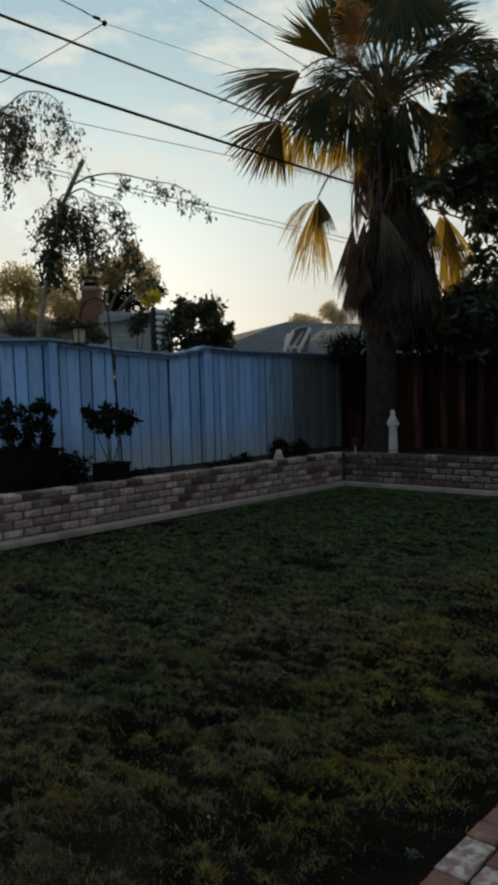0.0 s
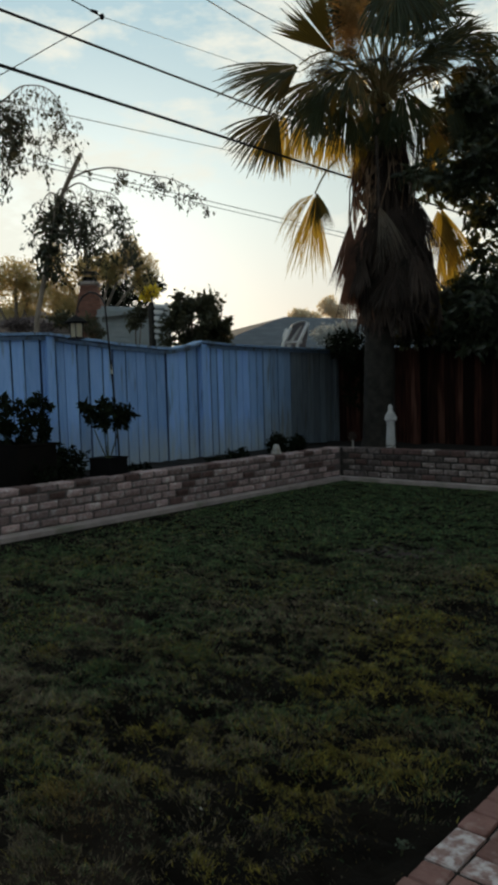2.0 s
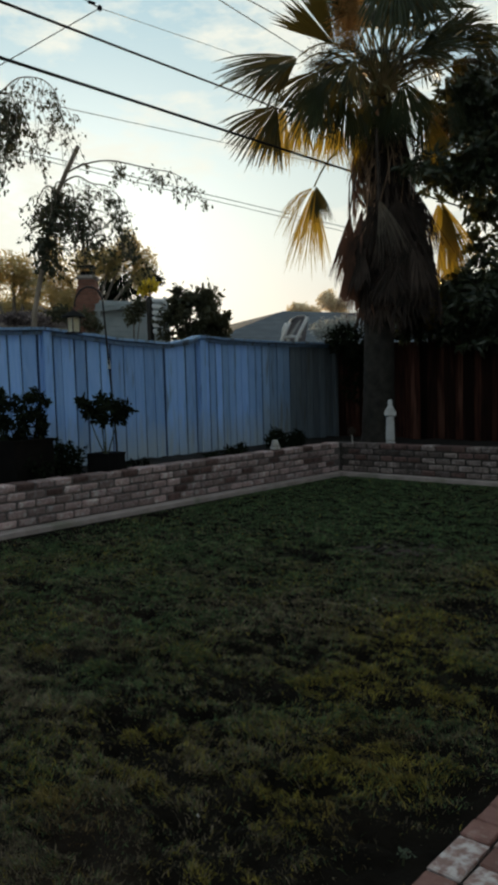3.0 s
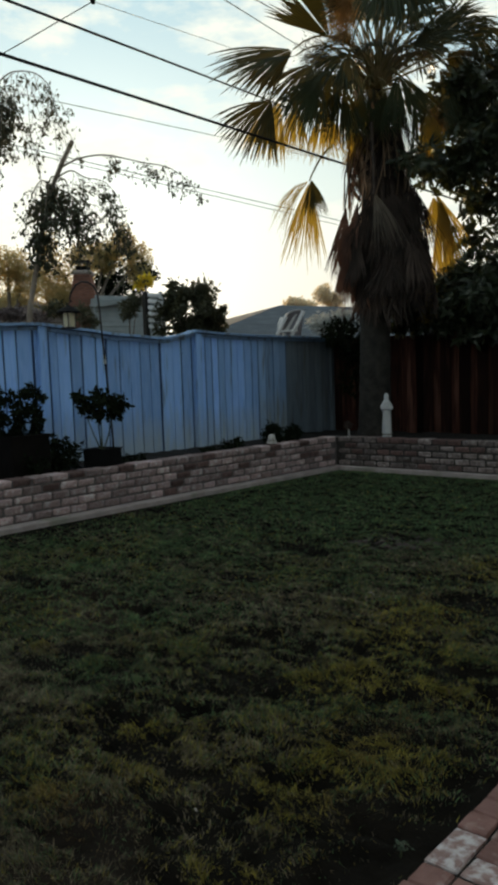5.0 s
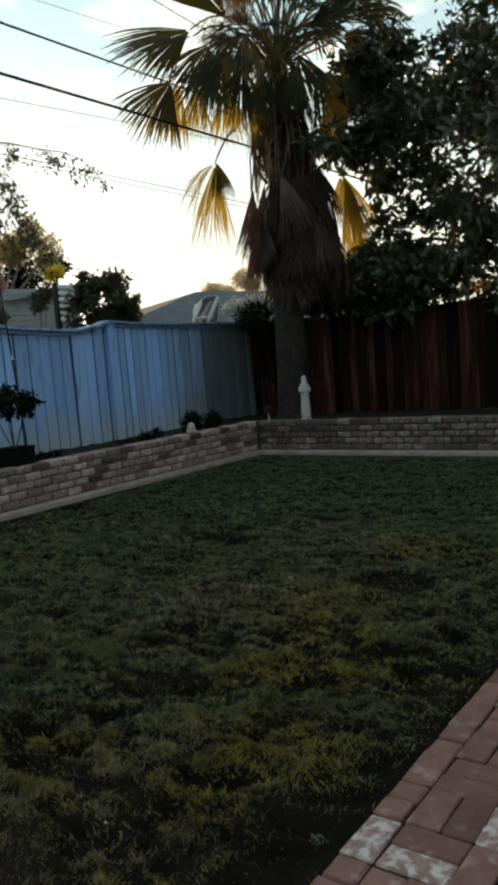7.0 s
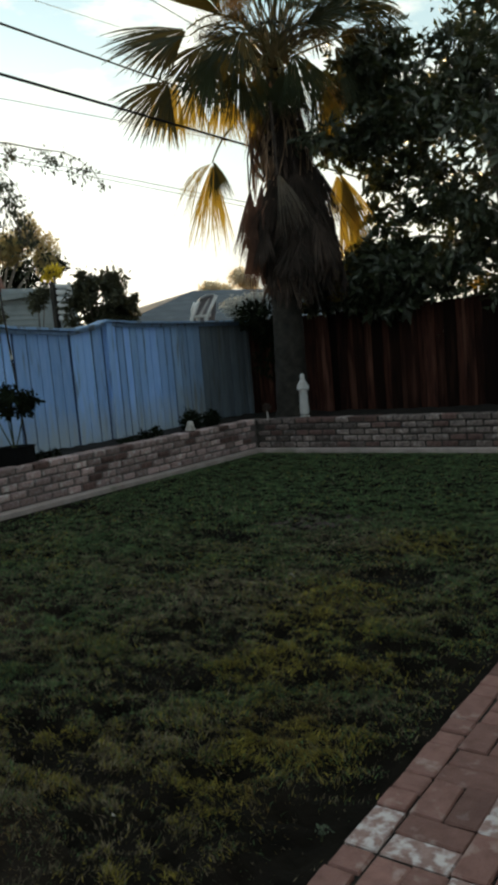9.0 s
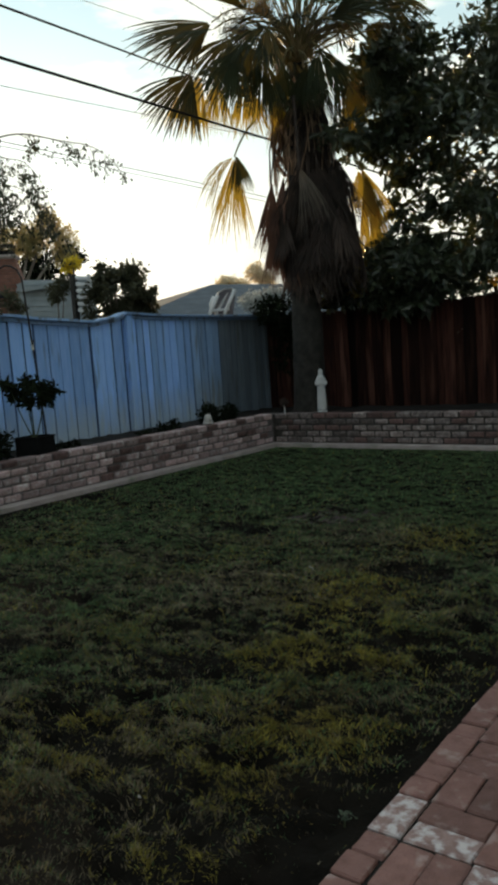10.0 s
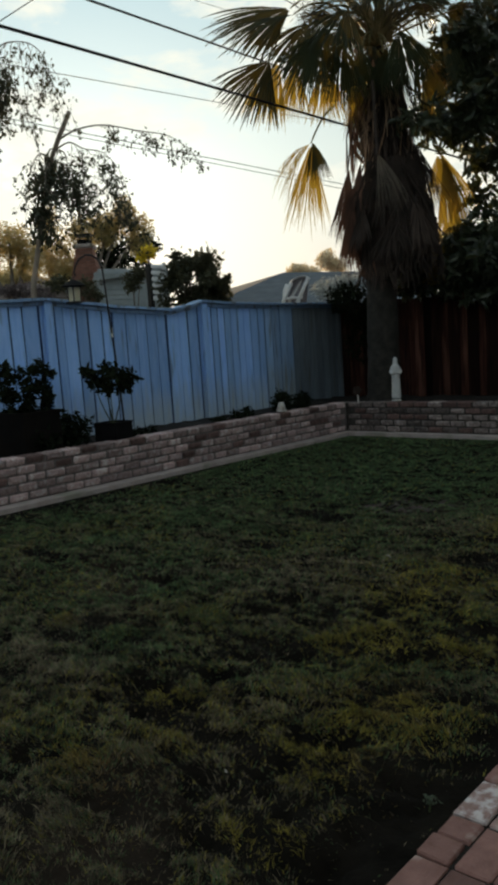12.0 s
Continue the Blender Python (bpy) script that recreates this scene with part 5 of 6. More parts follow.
def weeping_branch(points, radius, drops, leaves, seed, low, high, parent=weep, from_=0.3, size=0.06):
    """A branch through points, with twigs that hang from it."""
    r = random.Random(seed)
    pts = [Vector(p) for p in points]
    fine = []
    for i in range(len(pts) - 1):
        for k in range(6):
            a, b = pts[i], pts[i + 1]
            prev, nxt = pts[max(i - 1, 0)], pts[min(i + 2, len(pts) - 1)]
            t = k / 6
            fine.append(0.5 * ((2 * a) + (b - prev) * t + (2 * prev - 5 * a + 4 * b - nxt) * t * t + (3 * a - prev - 3 * b + nxt) * t ** 3))
    fine.append(pts[-1])
    n = len(fine)
    sh = Shape().tube(fine, [radius * (1 - 0.8 * i / n) for i in range(n)], 6)
    spots = []
    for d in range(drops):
        i = int(n * (from_ + (1 - from_) * (d + 0.5) / drops))
        top = fine[min(i, n - 1)]
        length = r.uniform(low, high)
        sway = Vector((r.uniform(-0.35, 0.35), r.uniform(-0.35, 0.35), r.uniform(-0.1, 0.12)))
        line = [top + sway * (k / 6) ** 0.7 + Vector((0, 0, -length * k / 6)) for k in range(7)]
        sh.tube(line, 0.0035, 4)
        for k in range(14):
            t = k / 13
            if t > 0.12:
                spots.append(top + sway * t ** 0.7 + Vector((0, 0, -length * t)))
    ob = wpart("branch", sh, M_BARK, parent, smooth=True)
    lv_ = part("leaves", twig_leaves(spots, int(leaves * 0.6), seed, size), M_WEEP)
    lv_.parent = ob
    return ob


weeping_branch([(-9.38, 7.03, 4.56), (-9.19, 7.20, 4.67), (-8.90, 7.45, 4.71), (-8.44, 7.71, 4.57), (-8.05, 7.92, 4.45), (-7.84, 8.10, 4.27)], 0.016, 14, 620, 1, 0.12, 0.42, from_=0.35)
weeping_branch([(-9.45, 6.97, 4.40), (-9.21, 7.05, 4.47), (-8.97, 7.12, 4.34), (-8.68, 7.25, 4.24), (-8.51, 7.39, 3.96)], 0.014, 18, 1300, 2, 0.3, 0.9)
weeping_branch([(-9.56, 6.88, 4.07), (-9.57, 7.13, 4.26), (-9.45, 7.37, 4.11), (-9.27, 7.66, 4.01), (-9.00, 7.90, 3.66)], 0.014, 20, 1700, 3, 0.45, 1.1)
weeping_branch([(-9.52, 6.91, 4.23), (-9.53, 6.77, 4.34), (-9.55, 6.63, 4.19), (-9.62, 6.56, 3.91)], 0.014, 7, 260, 4, 0.3, 0.8)
weeping_branch([(-9.45, 6.97, 4.40), (-9.35, 6.79, 4.35), (-9.33, 6.68, 4.08), (-9.35, 6.66, 3.76)], 0.014, 10, 650, 5, 0.3, 0.7)
weeping_branch([(-9.60, 6.84, 3.82), (-9.51, 7.05, 4.09), (-9.43, 7.25, 4.06), (-9.46, 7.37, 3.87)], 0.014, 14, 1100, 6, 0.4, 0.9)
weeping_branch([(-9.45, 6.97, 4.40), (-9.52, 7.18, 4.40), (-9.58, 7.26, 4.17), (-9.65, 7.19, 3.87)], 0.014, 12, 750, 9, 0.3, 0.8)
weeping_branch([(-10.77, 5.30, 4.99), (-10.05, 5.80, 5.33), (-9.59, 6.06, 5.52), (-9.37, 6.12, 5.62), (-9.25, 6.22, 5.68), (-9.04, 6.40, 5.64), (-8.90, 6.53, 5.43), (-8.89, 6.53, 5.12)], 0.017, 20, 1000, 7, 0.35, 0.95, from_=0.5)
weeping_branch([(-10.40, 5.63, 5.06), (-9.86, 5.96, 5.41), (-9.54, 6.11, 5.52), (-9.44, 6.19, 5.40), (-9.39, 6.24, 5.16)], 0.015, 26, 2700, 8, 0.5, 1.3, from_=0.35)


stem_spots = [Vector(stem[2]).lerp(Vector(stem[4]), k / 30) for k in range(31)]
wpart("stem_leaves", twig_leaves(stem_spots, 1100, 19, 0.085, 0.1), M_WEEP, weep, "leafy shoots along the stem")

# ---- shrubs and trees beyond the fence ----
def bush(name, base, blobs, count, size, mat_, seed, label, category="shrub", trunk=0.08, clumps=0):
    ob = thing(name, base, label, category)
    top = Vector(blobs[0][:3])
    wpart("trunk", Shape().tube(bent(base, top, 0.05), [trunk * (1 - 0.08 * i) for i in range(9)], 7), M_BARK, ob, smooth=True)
    for b in blobs[1:]:
        wpart("limb", Shape().tube(bent(Vector(base).lerp(top, 0.6), b[:3], 0.1), [trunk * 0.5 * (1 - 0.09 * i) for i in range(9)], 6), M_BARK, ob, smooth=True)
    wpart("crown", leaf_cloud("crown", blobs, count, size, seed, 0.5, 0.1, 0.2, clumps), mat_, ob)
    return ob


def grounded(p, z=-0.08):
    return (p[0], p[1], z)


bush("autumn_tree", grounded((-18.02, 14.10, 3.47)), [(*(-17.98, 14.14, 4.85), 0.75, 0.75, 0.5, 3), (*(-18.81, 13.43, 4.31), 0.7, 0.7, 0.6, 3), (*(-17.16, 14.85, 5.31), 0.32, 0.32, 0.55, 1.5), (*(-18.10, 13.38, 3.68), 0.8, 0.6, 0.45, 3), (*(-18.84, 13.40, 5.28), 0.35, 0.35, 0.45, 1), (*(-17.55, 14.52, 4.92), 0.4, 0.4, 0.5, 2), (*(-16.87, 15.10, 4.74), 0.42, 0.4, 0.62, 2), (*(-19.20, 12.43, 3.71), 0.9, 0.6, 0.35, 2)],
     15500, 0.09, M_AUTUMN, 31, "brownish-green leafy tree behind the neighbour's chimney", "tree", 0.12)
bush("autumn_tree", grounded((-18.01, 11.47, 3.33)), [(*(-17.95, 11.53, 4.45), 0.6, 0.6, 0.5, 3), (*(-17.65, 11.79, 4.07), 0.5, 0.5, 0.5, 2), (*(-18.55, 11.01, 4.24), 0.7, 0.7, 0.6, 2)], 4600, 0.09, M_AUTUMN, 32, "thin brownish tree against the bright sky", "tree", 0.1)
bush("dark_tree", grounded((-18.89, 16.00, 3.63)), [(*(-18.86, 16.02, 4.43), 0.9, 0.9, 0.55, 3), (*(-18.22, 16.58, 4.67), 0.45, 0.45, 0.35, 1.5), (*(-19.14, 15.79, 4.35), 0.5, 0.5, 0.5, 1.5)], 3000, 0.12, M_SHRUB, 33, "dark green rounded tree beyond the chimney", "tree", 0.12)
bush("dark_shrub", grounded((-10.14, 10.34, 2.26)), [(*(-10.18, 10.31, 2.63), 0.55, 0.55, 0.5, 3), (*(-9.89, 10.56, 2.57), 0.3, 0.35, 0.4, 2), (*(-10.33, 10.18, 2.85), 0.3, 0.3, 0.35, 1.5), (*(-9.77, 10.66, 2.41), 0.2, 0.25, 0.25, 1), (*(-10.05, 10.42, 2.90), 0.3, 0.3, 0.22, 1.2), (-10.2, 10.3, 2.2, 0.6, 0.5, 0.35, 3)], 7500, 0.1, M_HEDGE, 34, "dark dense shrub showing above the blue fence", "shrub", 0.06, 16)
bush("dark_shrub", grounded((-11.38, 9.93, 2.32)), [(*(-11.37, 9.94, 2.76), 0.2, 0.2, 0.24, 2), (*(-11.24, 10.05, 2.92), 0.16, 0.16, 0.14, 1)], 700, 0.07, M_HEDGE, 35, "small dark bush in front of the grey house", "shrub", 0.03)
bush("dark_shrub", grounded((-12.50, 9.62, 2.37)), [(*(-12.49, 9.63, 2.73), 0.3, 0.25, 0.2, 2), (*(-12.88, 9.30, 2.84), 0.3, 0.25, 0.18, 2), (*(-12.34, 9.76, 2.54), 0.2, 0.2, 0.15, 1)], 900, 0.08, M_HEDGE, 40, "dark leaves showing above the fence beside the chimney", "shrub", 0.04)
bush("flowering_tree", grounded((-13.98, 12.71, 3.37)), [(*(-13.95, 12.74, 3.75), 0.2, 0.2, 0.14, 3), (*(-14.05, 12.64, 3.64), 0.13, 0.13, 0.1, 1)], 420, 0.1, M_YELLOW, 36, "bright yellow flowering tree top", "tree", 0.06)
bush("silvery_shrub", grounded((-9.38, 13.64, 2.43)), [(*(-9.38, 13.64, 2.46), 0.4, 0.3, 0.22, 2), (*(-9.06, 13.92, 2.55), 0.35, 0.3, 0.2, 2), (*(-9.15, 13.84, 2.31), 0.5, 0.3, 0.2, 2)], 2200, 0.07, M_GREY_SHRUB, 37, "pale silvery shrub behind the fence corner", "shrub", 0.05)
bush("silvery_shrub", grounded((-13.45, 8.80, 2.57)), [(*(-13.40, 8.85, 2.76), 0.35, 0.3, 0.14, 2), (*(-13.62, 8.66, 2.75), 0.3, 0.3, 0.12, 2), (*(-13.14, 9.07, 2.67), 0.25, 0.3, 0.14, 1)], 1600, 0.07, M_MAUVE_SHRUB, 38, "dull mauve-grey shrub growing along the far side of the fence", "shrub", 0.04)
bush("distant_tree", grounded((-41.92, 55.57, 7.38)), [(*(-41.91, 55.58, 7.73), 0.9, 0.9, 0.5, 2), (*(-42.77, 61.44, 8.92), 1.0, 1.0, 0.9, 3), (*(-42.09, 62.03, 8.26), 0.9, 0.9, 0.7, 2), (*(-40.96, 56.40, 7.55), 0.9, 0.9, 0.35, 1)], 3200, 0.28, M_HAZE_TREE, 39, "rounded trees far off, the haze put into their pale colour", "tree", 0.2)


# ---- neighbouring houses ----
def slab(points, thick):
    """A roof plane of four corners with a thickness below."""
    pts = [Vector(p) for p in points]
    low = [p - Vector((0, 0, thick)) for p in pts]
    return Shape().add(pts + low, [(0, 1, 2, 3), (7, 6, 5, 4)] + [(i, i + 4, (i + 1) % 4 + 4, (i + 1) % 4) for i in range(4)])


def shingle_rows(name, pts, mat_, parent, rows=9):
    """Courses of shingles as shallow steps on a roof plane (a, b along the eave; c, d along the ridge)."""
    a, b, c, d = [Vector(p) for p in pts]
    for k in range(rows):
        sh = Shape()
        t0, t1 = k / rows, (k + 1) / rows + 0.004
        q = [a.lerp(d, t0), b.lerp(c, t0), b.lerp(c, min(t1, 1)), a.lerp(d, min(t1, 1))]
        q[0].z += 0.007
        q[1].z += 0.007
        q[2].z += 0.006
        q[3].z += 0.006
        low = [p - Vector((0, 0, 0.04)) for p in q]
        sh.add(q + low, [(0, 1, 2, 3), (7, 6, 5, 4)] + [(i, i + 4, (i + 1) % 4 + 4, (i + 1) % 4) for i in range(4)])
        wpart("shingle_course", sh, mat_, parent)


house = thing("house", grounded((-13.89, 19.00, 2.73)), "neighbour's house with a grey shingled hip roof", "house")
ea, eb = Vector((-13.68, 13.89, 2.31)), Vector((-8.89, 18.03, 2.16))
ra, rb = Vector((-15.02, 19.34, 3.57)), Vector((-12.31, 21.69, 3.39))
back_a, back_b = Vector((-21.23, 20.59, 3.10)), Vector((-13.56, 27.21, 2.86))
shingle_rows("roof", [ea, eb, rb, ra], M_ROOF, house, 10)
wpart("roof", slab([back_b, back_a, ra, rb], 0.06), M_ROOF, house)
wpart("roof", Shape().add([ea, ra, back_a, ea - Vector((0, 0, 0.05)), ra - Vector((0, 0, 0.06)), back_a - Vector((0, 0, 0.05))], [(0, 1, 2), (5, 4, 3), (0, 3, 4, 1), (1, 4, 5, 2), (2, 5, 3, 0)]), M_ROOF, house)
inner = [ea.lerp(back_b, 0.04), eb.lerp(back_a, 0.04), back_b.lerp(ea, 0.04), back_a.lerp(eb, 0.04)]
ws = Shape()
for i in range(4):
    p, q = inner[i], inner[(i + 1) % 4]
    n_ = (q - p).cross(Vector((0, 0, 1))).normalized() * 0.1
    ws.add([(p.x, p.y, -0.08), (q.x, q.y, -0.08), (q.x, q.y, ea.z - 0.03), (p.x, p.y, ea.z - 0.03), (p.x + n_.x, p.y + n_.y, -0.08), (q.x + n_.x, q.y + n_.y, -0.08), (q.x + n_.x, q.y + n_.y, ea.z - 0.03), (p.x + n_.x, p.y + n_.y, ea.z - 0.03)],
           [(0, 1, 2, 3), (7, 6, 5, 4), (0, 4, 5, 1), (1, 5, 6, 2), (2, 6, 7, 3), (3, 7, 4, 0)])
wpart("wall", ws, M_STUCCO, house)

# grey house with lapped boards and louvres
grey = thing("house", grounded((-15.52, 13.62, 2.66)), "grey-boarded house end with a pale lapped gable", "house")
gl, gr_ = Vector((-15.46, 12.36, 2.62)), Vector((-14.84, 14.21, 2.64))
span = gr_ - gl
span.z = 0
away = Vector((-span.y, span.x, 0)).normalized() * 5
body_top = 3.45
ws = Shape()
c4 = [gl, gr_, gr_ + away, gl + away]
ws.add([(p.x, p.y, -0.08) for p in c4] + [(p.x, p.y, body_top) for p in c4], [(0, 1, 5, 4), (1, 2, 6, 5), (2, 3, 7, 6), (3, 0, 4, 7), (4, 5, 6, 7)])
wpart("wall", ws, M_SIDING, grey)
for k in range(9):
    z = 2.35 + 0.13 * k
    a = gl - away.normalized() * 0.012
    b = gr_ - away.normalized() * 0.012
    up_ = away.normalized() * -0.02
    sh = Shape().add([(a.x, a.y, z), (b.x, b.y, z), (b.x, b.y, z + 0.125), (a.x, a.y, z + 0.125), (a.x + up_.x, a.y + up_.y, z), (b.x + up_.x, b.y + up_.y, z), (b.x, b.y, z + 0.125), (a.x, a.y, z + 0.125)],
                     [(0, 1, 2, 3), (7, 6, 5, 4), (0, 4, 5, 1), (1, 5, 6, 2), (2, 6, 7, 3), (3, 7, 4, 0)])
    wpart("siding_board", sh, M_SIDING, grey)
ga, gb = Vector((-15.48, 12.34, 3.30)), Vector((-14.79, 14.26, 3.71))
gb.z = ga.z + 0.32
eave = [ga - away * 0.04, gb - away * 0.04, gb + away * 1.04 + Vector((0, 0, 0.25)), ga + away * 1.04 + Vector((0, 0, 0.25))]
wpart("roof", slab(eave, 0.09), M_SIDING, grey)
louvre = thing("louvred_vent", (-10.77, 10.06, 2.29), "white louvred slats of a small vent tower", "vent")
l0 = Vector((-10.86, 9.98, 2.37))
l1 = Vector((-10.70, 10.13, 2.37))
for k in range(6):
    z = l0.z + 0.12 * k
    d_ = (l1 - l0).normalized()
    o_ = Vector((d_.y, -d_.x, 0)) * 0.05
    lo_, hi_ = l0.copy(), l1.copy()
    sh = Shape().add([(lo_.x, lo_.y, z), (hi_.x, hi_.y, z - 0.02), (hi_.x + o_.x, hi_.y + o_.y, z - 0.05), (lo_.x + o_.x, lo_.y + o_.y, z - 0.03),
                      (lo_.x, lo_.y, z + 0.045), (hi_.x, hi_.y, z + 0.025), (hi_.x + o_.x, hi_.y + o_.y, z - 0.005), (lo_.x + o_.x, lo_.y + o_.y, z + 0.015)],
                     [(3, 2, 1, 0), (4, 5, 6, 7), (0, 1, 5, 4), (1, 2, 6, 5), (2, 3, 7, 6), (3, 0, 4, 7)])
    wpart("slat", sh, M_WHITE, louvre)
pz = Vector((-10.97, 10.02, 2.30))
wpart("post", Shape().box((pz.x - 0.05, pz.y - 0.05, -0.08), (pz.x + 0.05, pz.y + 0.05, pz.z + 0.75), 0.006), M_IRON, louvre, "dark post")
pz2 = Vector((-10.75, 10.21, 2.29))
wpart("post", Shape().box((pz2.x - 0.03, pz2.y - 0.03, -0.08), (pz2.x + 0.03, pz2.y + 0.03, pz2.z + 0.75), 0.006), M_WHITE, louvre)

# brown-roofed house with the brick chimney
brown = thing("house", grounded((-18.91, 12.02, 2.80)), "house with a brown shingled roof beyond the fence", "house")
b0, b1 = Vector((-20.07, 8.37, 3.07)), Vector((-17.05, 13.62, 3.09))
r0, r1 = Vector((-24.14, 10.14, 4.13)), Vector((-21.40, 14.49, 4.10))
b1.z, b0.z = 3.0, 3.0
r0.z = r1.z = 4.1
shingle_rows("roof", [b0, b1, r1, r0], M_ROOF_BROWN, brown, 9)
wpart("roof", Shape().add([b1, r1, b1 + (r1 - b1) * 2 + Vector((0, 0, -2.2)), b1 - Vector((0, 0, 0.05)), r1 - Vector((0, 0, 0.05))], [(0, 1, 2), (0, 3, 4, 1)]), M_ROOF_BROWN, brown)
ws = Shape().add([(b0.x, b0.y, -0.08), (b1.x, b1.y, -0.08), (b1.x, b1.y, 2.98), (b0.x, b0.y, 2.98), (b0.x - 2, b0.y + 2, -0.08), (b1.x - 2, b1.y + 2, -0.08), (b1.x - 2, b1.y + 2, 2.98), (b0.x - 2, b0.y + 2, 2.98)],
                 [(0, 1, 2, 3), (7, 6, 5, 4), (1, 5, 6, 2), (0, 3, 7, 4), (3, 2, 6, 7)])
wpart("wall", ws, M_STUCCO, brown)
chim = thing("chimney", grounded((-16.02, 12.54, 3.24)), "reddish brick chimney with a pale crown and a dark metal cowl", "chimney")
cc = Vector((-16.05, 12.50, 3.53))
ct = Vector((-16.03, 12.52, 4.14)).z
turn = Matrix.Translation((cc.x, cc.y, 0)) @ pose(0, 0, 0, 0, 0, 41)
rows_ = 32
for k in range(rows_):
    z = ct - 0.055 - 0.08 * (k + 1)
    wide = min(0.21 + k * 0.018, 0.5)
    wpart("brick_course", Shape().box((-wide, -0.24, z + 0.006), (wide, 0.24, z + 0.078), 0.006, turn), M_CHIMNEY, chim)
wpart("core", Shape().box((-0.19, -0.22, -0.08), (0.19, 0.22, ct - 0.06), 0.004, turn), M_MORTAR, chim)
wpart("crown", Shape().box((-0.25, -0.26, ct - 0.055), (0.25, 0.26, ct + 0.05), 0.025, turn), M_CONCRETE, chim, "pale mortar crown")
for sx in (-1, 1):
    for sy in (-1, 1):
        wpart("cowl_leg", Shape().box((sx * 0.15 - 0.012, sy * 0.15 - 0.012, ct + 0.05), (sx * 0.15 + 0.012, sy * 0.15 + 0.012, ct + 0.26), 0.002, turn), M_IRON, chim)
wpart("flue", Shape().box((-0.14, -0.14, ct + 0.045), (0.14, 0.14, ct + 0.17), 0.01, turn), M_POT_DARK, chim, "dark flue liner")
wpart("cowl", Shape().box((-0.19, -0.19, ct + 0.26), (0.19, 0.19, ct + 0.31), 0.01, turn), M_IRON, chim, "dark metal cowl")

# white canopy frame standing beyond the fence
swing = thing("canopy_frame", (-8.37, 11.21, 2.13), "white arched garden canopy frame seen over the fence", "canopy")
arch = [(-8.46, 11.13, 2.39), (-8.41, 11.17, 2.50), (-8.33, 11.24, 2.55), (-8.24, 11.32, 2.56), (-8.18, 11.38, 2.52)]
ar2 = [Vector(p) + Vector((-0.35, 0.4, 0.02)) for p in arch]
cv = [Vector(p) for p in arch] + ar2
cv += [p + Vector((0, 0, -0.025)) for p in cv]
cf = [(i, i + 1, i + 6, i + 5) for i in range(4)] + [(i + 15, i + 16, i + 11, i + 10) for i in range(4)] + [(i, i + 10, i + 11, i + 1) for i in range(4)] + [(i + 5, i + 6, i + 16, i + 15) for i in range(4)] + [(0, 5, 15, 10), (4, 14, 19, 9)]
wpart("canopy", Shape().add(cv, cf), M_WHITE, swing, "pale arched canopy")
cloth = [Vector(p) + Vector((-0.04, 0.05, -0.01)) for p in arch] + [Vector((-8.31, 11.42, 2.02)), Vector((-8.62, 11.13, 2.02))]
wpart("back_cloth", Shape().add([p for p in cloth] + [p + Vector((-0.02, 0.025, 0)) for p in cloth], [tuple(range(7)), tuple(range(13, 6, -1))] + [(i, i + 7, (i + 1) % 7 + 7, (i + 1) % 7) for i in range(7)]), M_CANVAS, swing, "pale lavender cloth hanging at the back")
for p, q in (((-8.43, 11.16, 2.44), (-8.55, 11.06, 2.13)), ((-8.19, 11.37, 2.52), (-8.35, 11.23, 2.12)), ((-8.35, 11.36, 2.48), (-8.53, 11.21, 2.13)), ((-8.61, 11.27, 2.43), (-8.65, 11.23, 2.31))):
    low_ = Vector(q) + (Vector(q) - Vector(p)) * 1.0
    wpart("leg", Shape().tube([p, q, (low_.x, low_.y, -0.08)], 0.036, 7), M_WHITE, swing, smooth=True)
wpart("rail", Shape().tube([(-8.55, 11.06, 2.16), (-8.28, 11.29, 2.17)], 0.028, 7), M_WHITE, swing, smooth=True)


# ---- overhead lines ----
def cable(name, points, radius, mat_, label, sag=0.0):
    pts = []
    for a, b in zip(points, points[1:]):
        pts += bent(a, b, -sag, 10)[:-1]
    pts.append(Vector(points[-1]))
    return tagged(part(name, Shape().tube(pts, radius, 7), mat_, smooth=True), label, "cable")


def far_end(a, b, k):
    a, b = Vector(a), Vector(b)
    return b + (b - a) * k


A0, A1 = (-5.69, 3.62, 4.67), (-7.56, 8.60, 5.71)
B0, B1 = (-5.70, 3.60, 4.20), (-5.95, 9.39, 4.36)
cable("overhead_cable", [far_end(A1, A0, 0.6), A0, A1, far_end(A0, A1, 1.2)], 0.0135, M_CABLE, "thick black overhead cable crossing the sky")
cable("overhead_cable", [far_end(B1, B0, 0.6), B0, B1, far_end(B0, B1, 1.0)], 0.0155, M_CABLE, "thick black overhead cable running behind the palm")
K = (-11.31, 9.33, 8.30)
cable("service_wire", [(-11.55, 6.49, 6.18), (-11.86, 7.54, 6.93), K], 0.009, M_CABLE, "thin dark service wire with a bend at a clamp")
cable("service_wire", [(-11.36, 7.96, 8.44), (-11.31, 8.81, 8.36), K], 0.011, M_CABLE, "thin dark service wire ending at a clamp")
cable("service_wire", [K, (-12.89, 14.58, 9.52), (-14.80, 26.14, 11.28)], 0.006, M_WIRE, "thin grey wire going on from the clamp")
kc = thing("wire_clamp", K, "small dark clamp joining the service wires", "clamp")
wpart("clamp", Shape().lathe([(0.02, -0.05), (0.045, -0.03), (0.05, 0.0), (0.045, 0.03), (0.02, 0.05)], K, 10), M_CABLE, kc, smooth=True)
k2 = Vector((-11.26, 9.11, 8.31))
wpart("insulator", Shape().tube([k2 + Vector((-0.05, -0.03, 0.02)), k2 + Vector((0.05, 0.03, -0.03))], 0.03, 8), M_CABLE, kc, smooth=True)
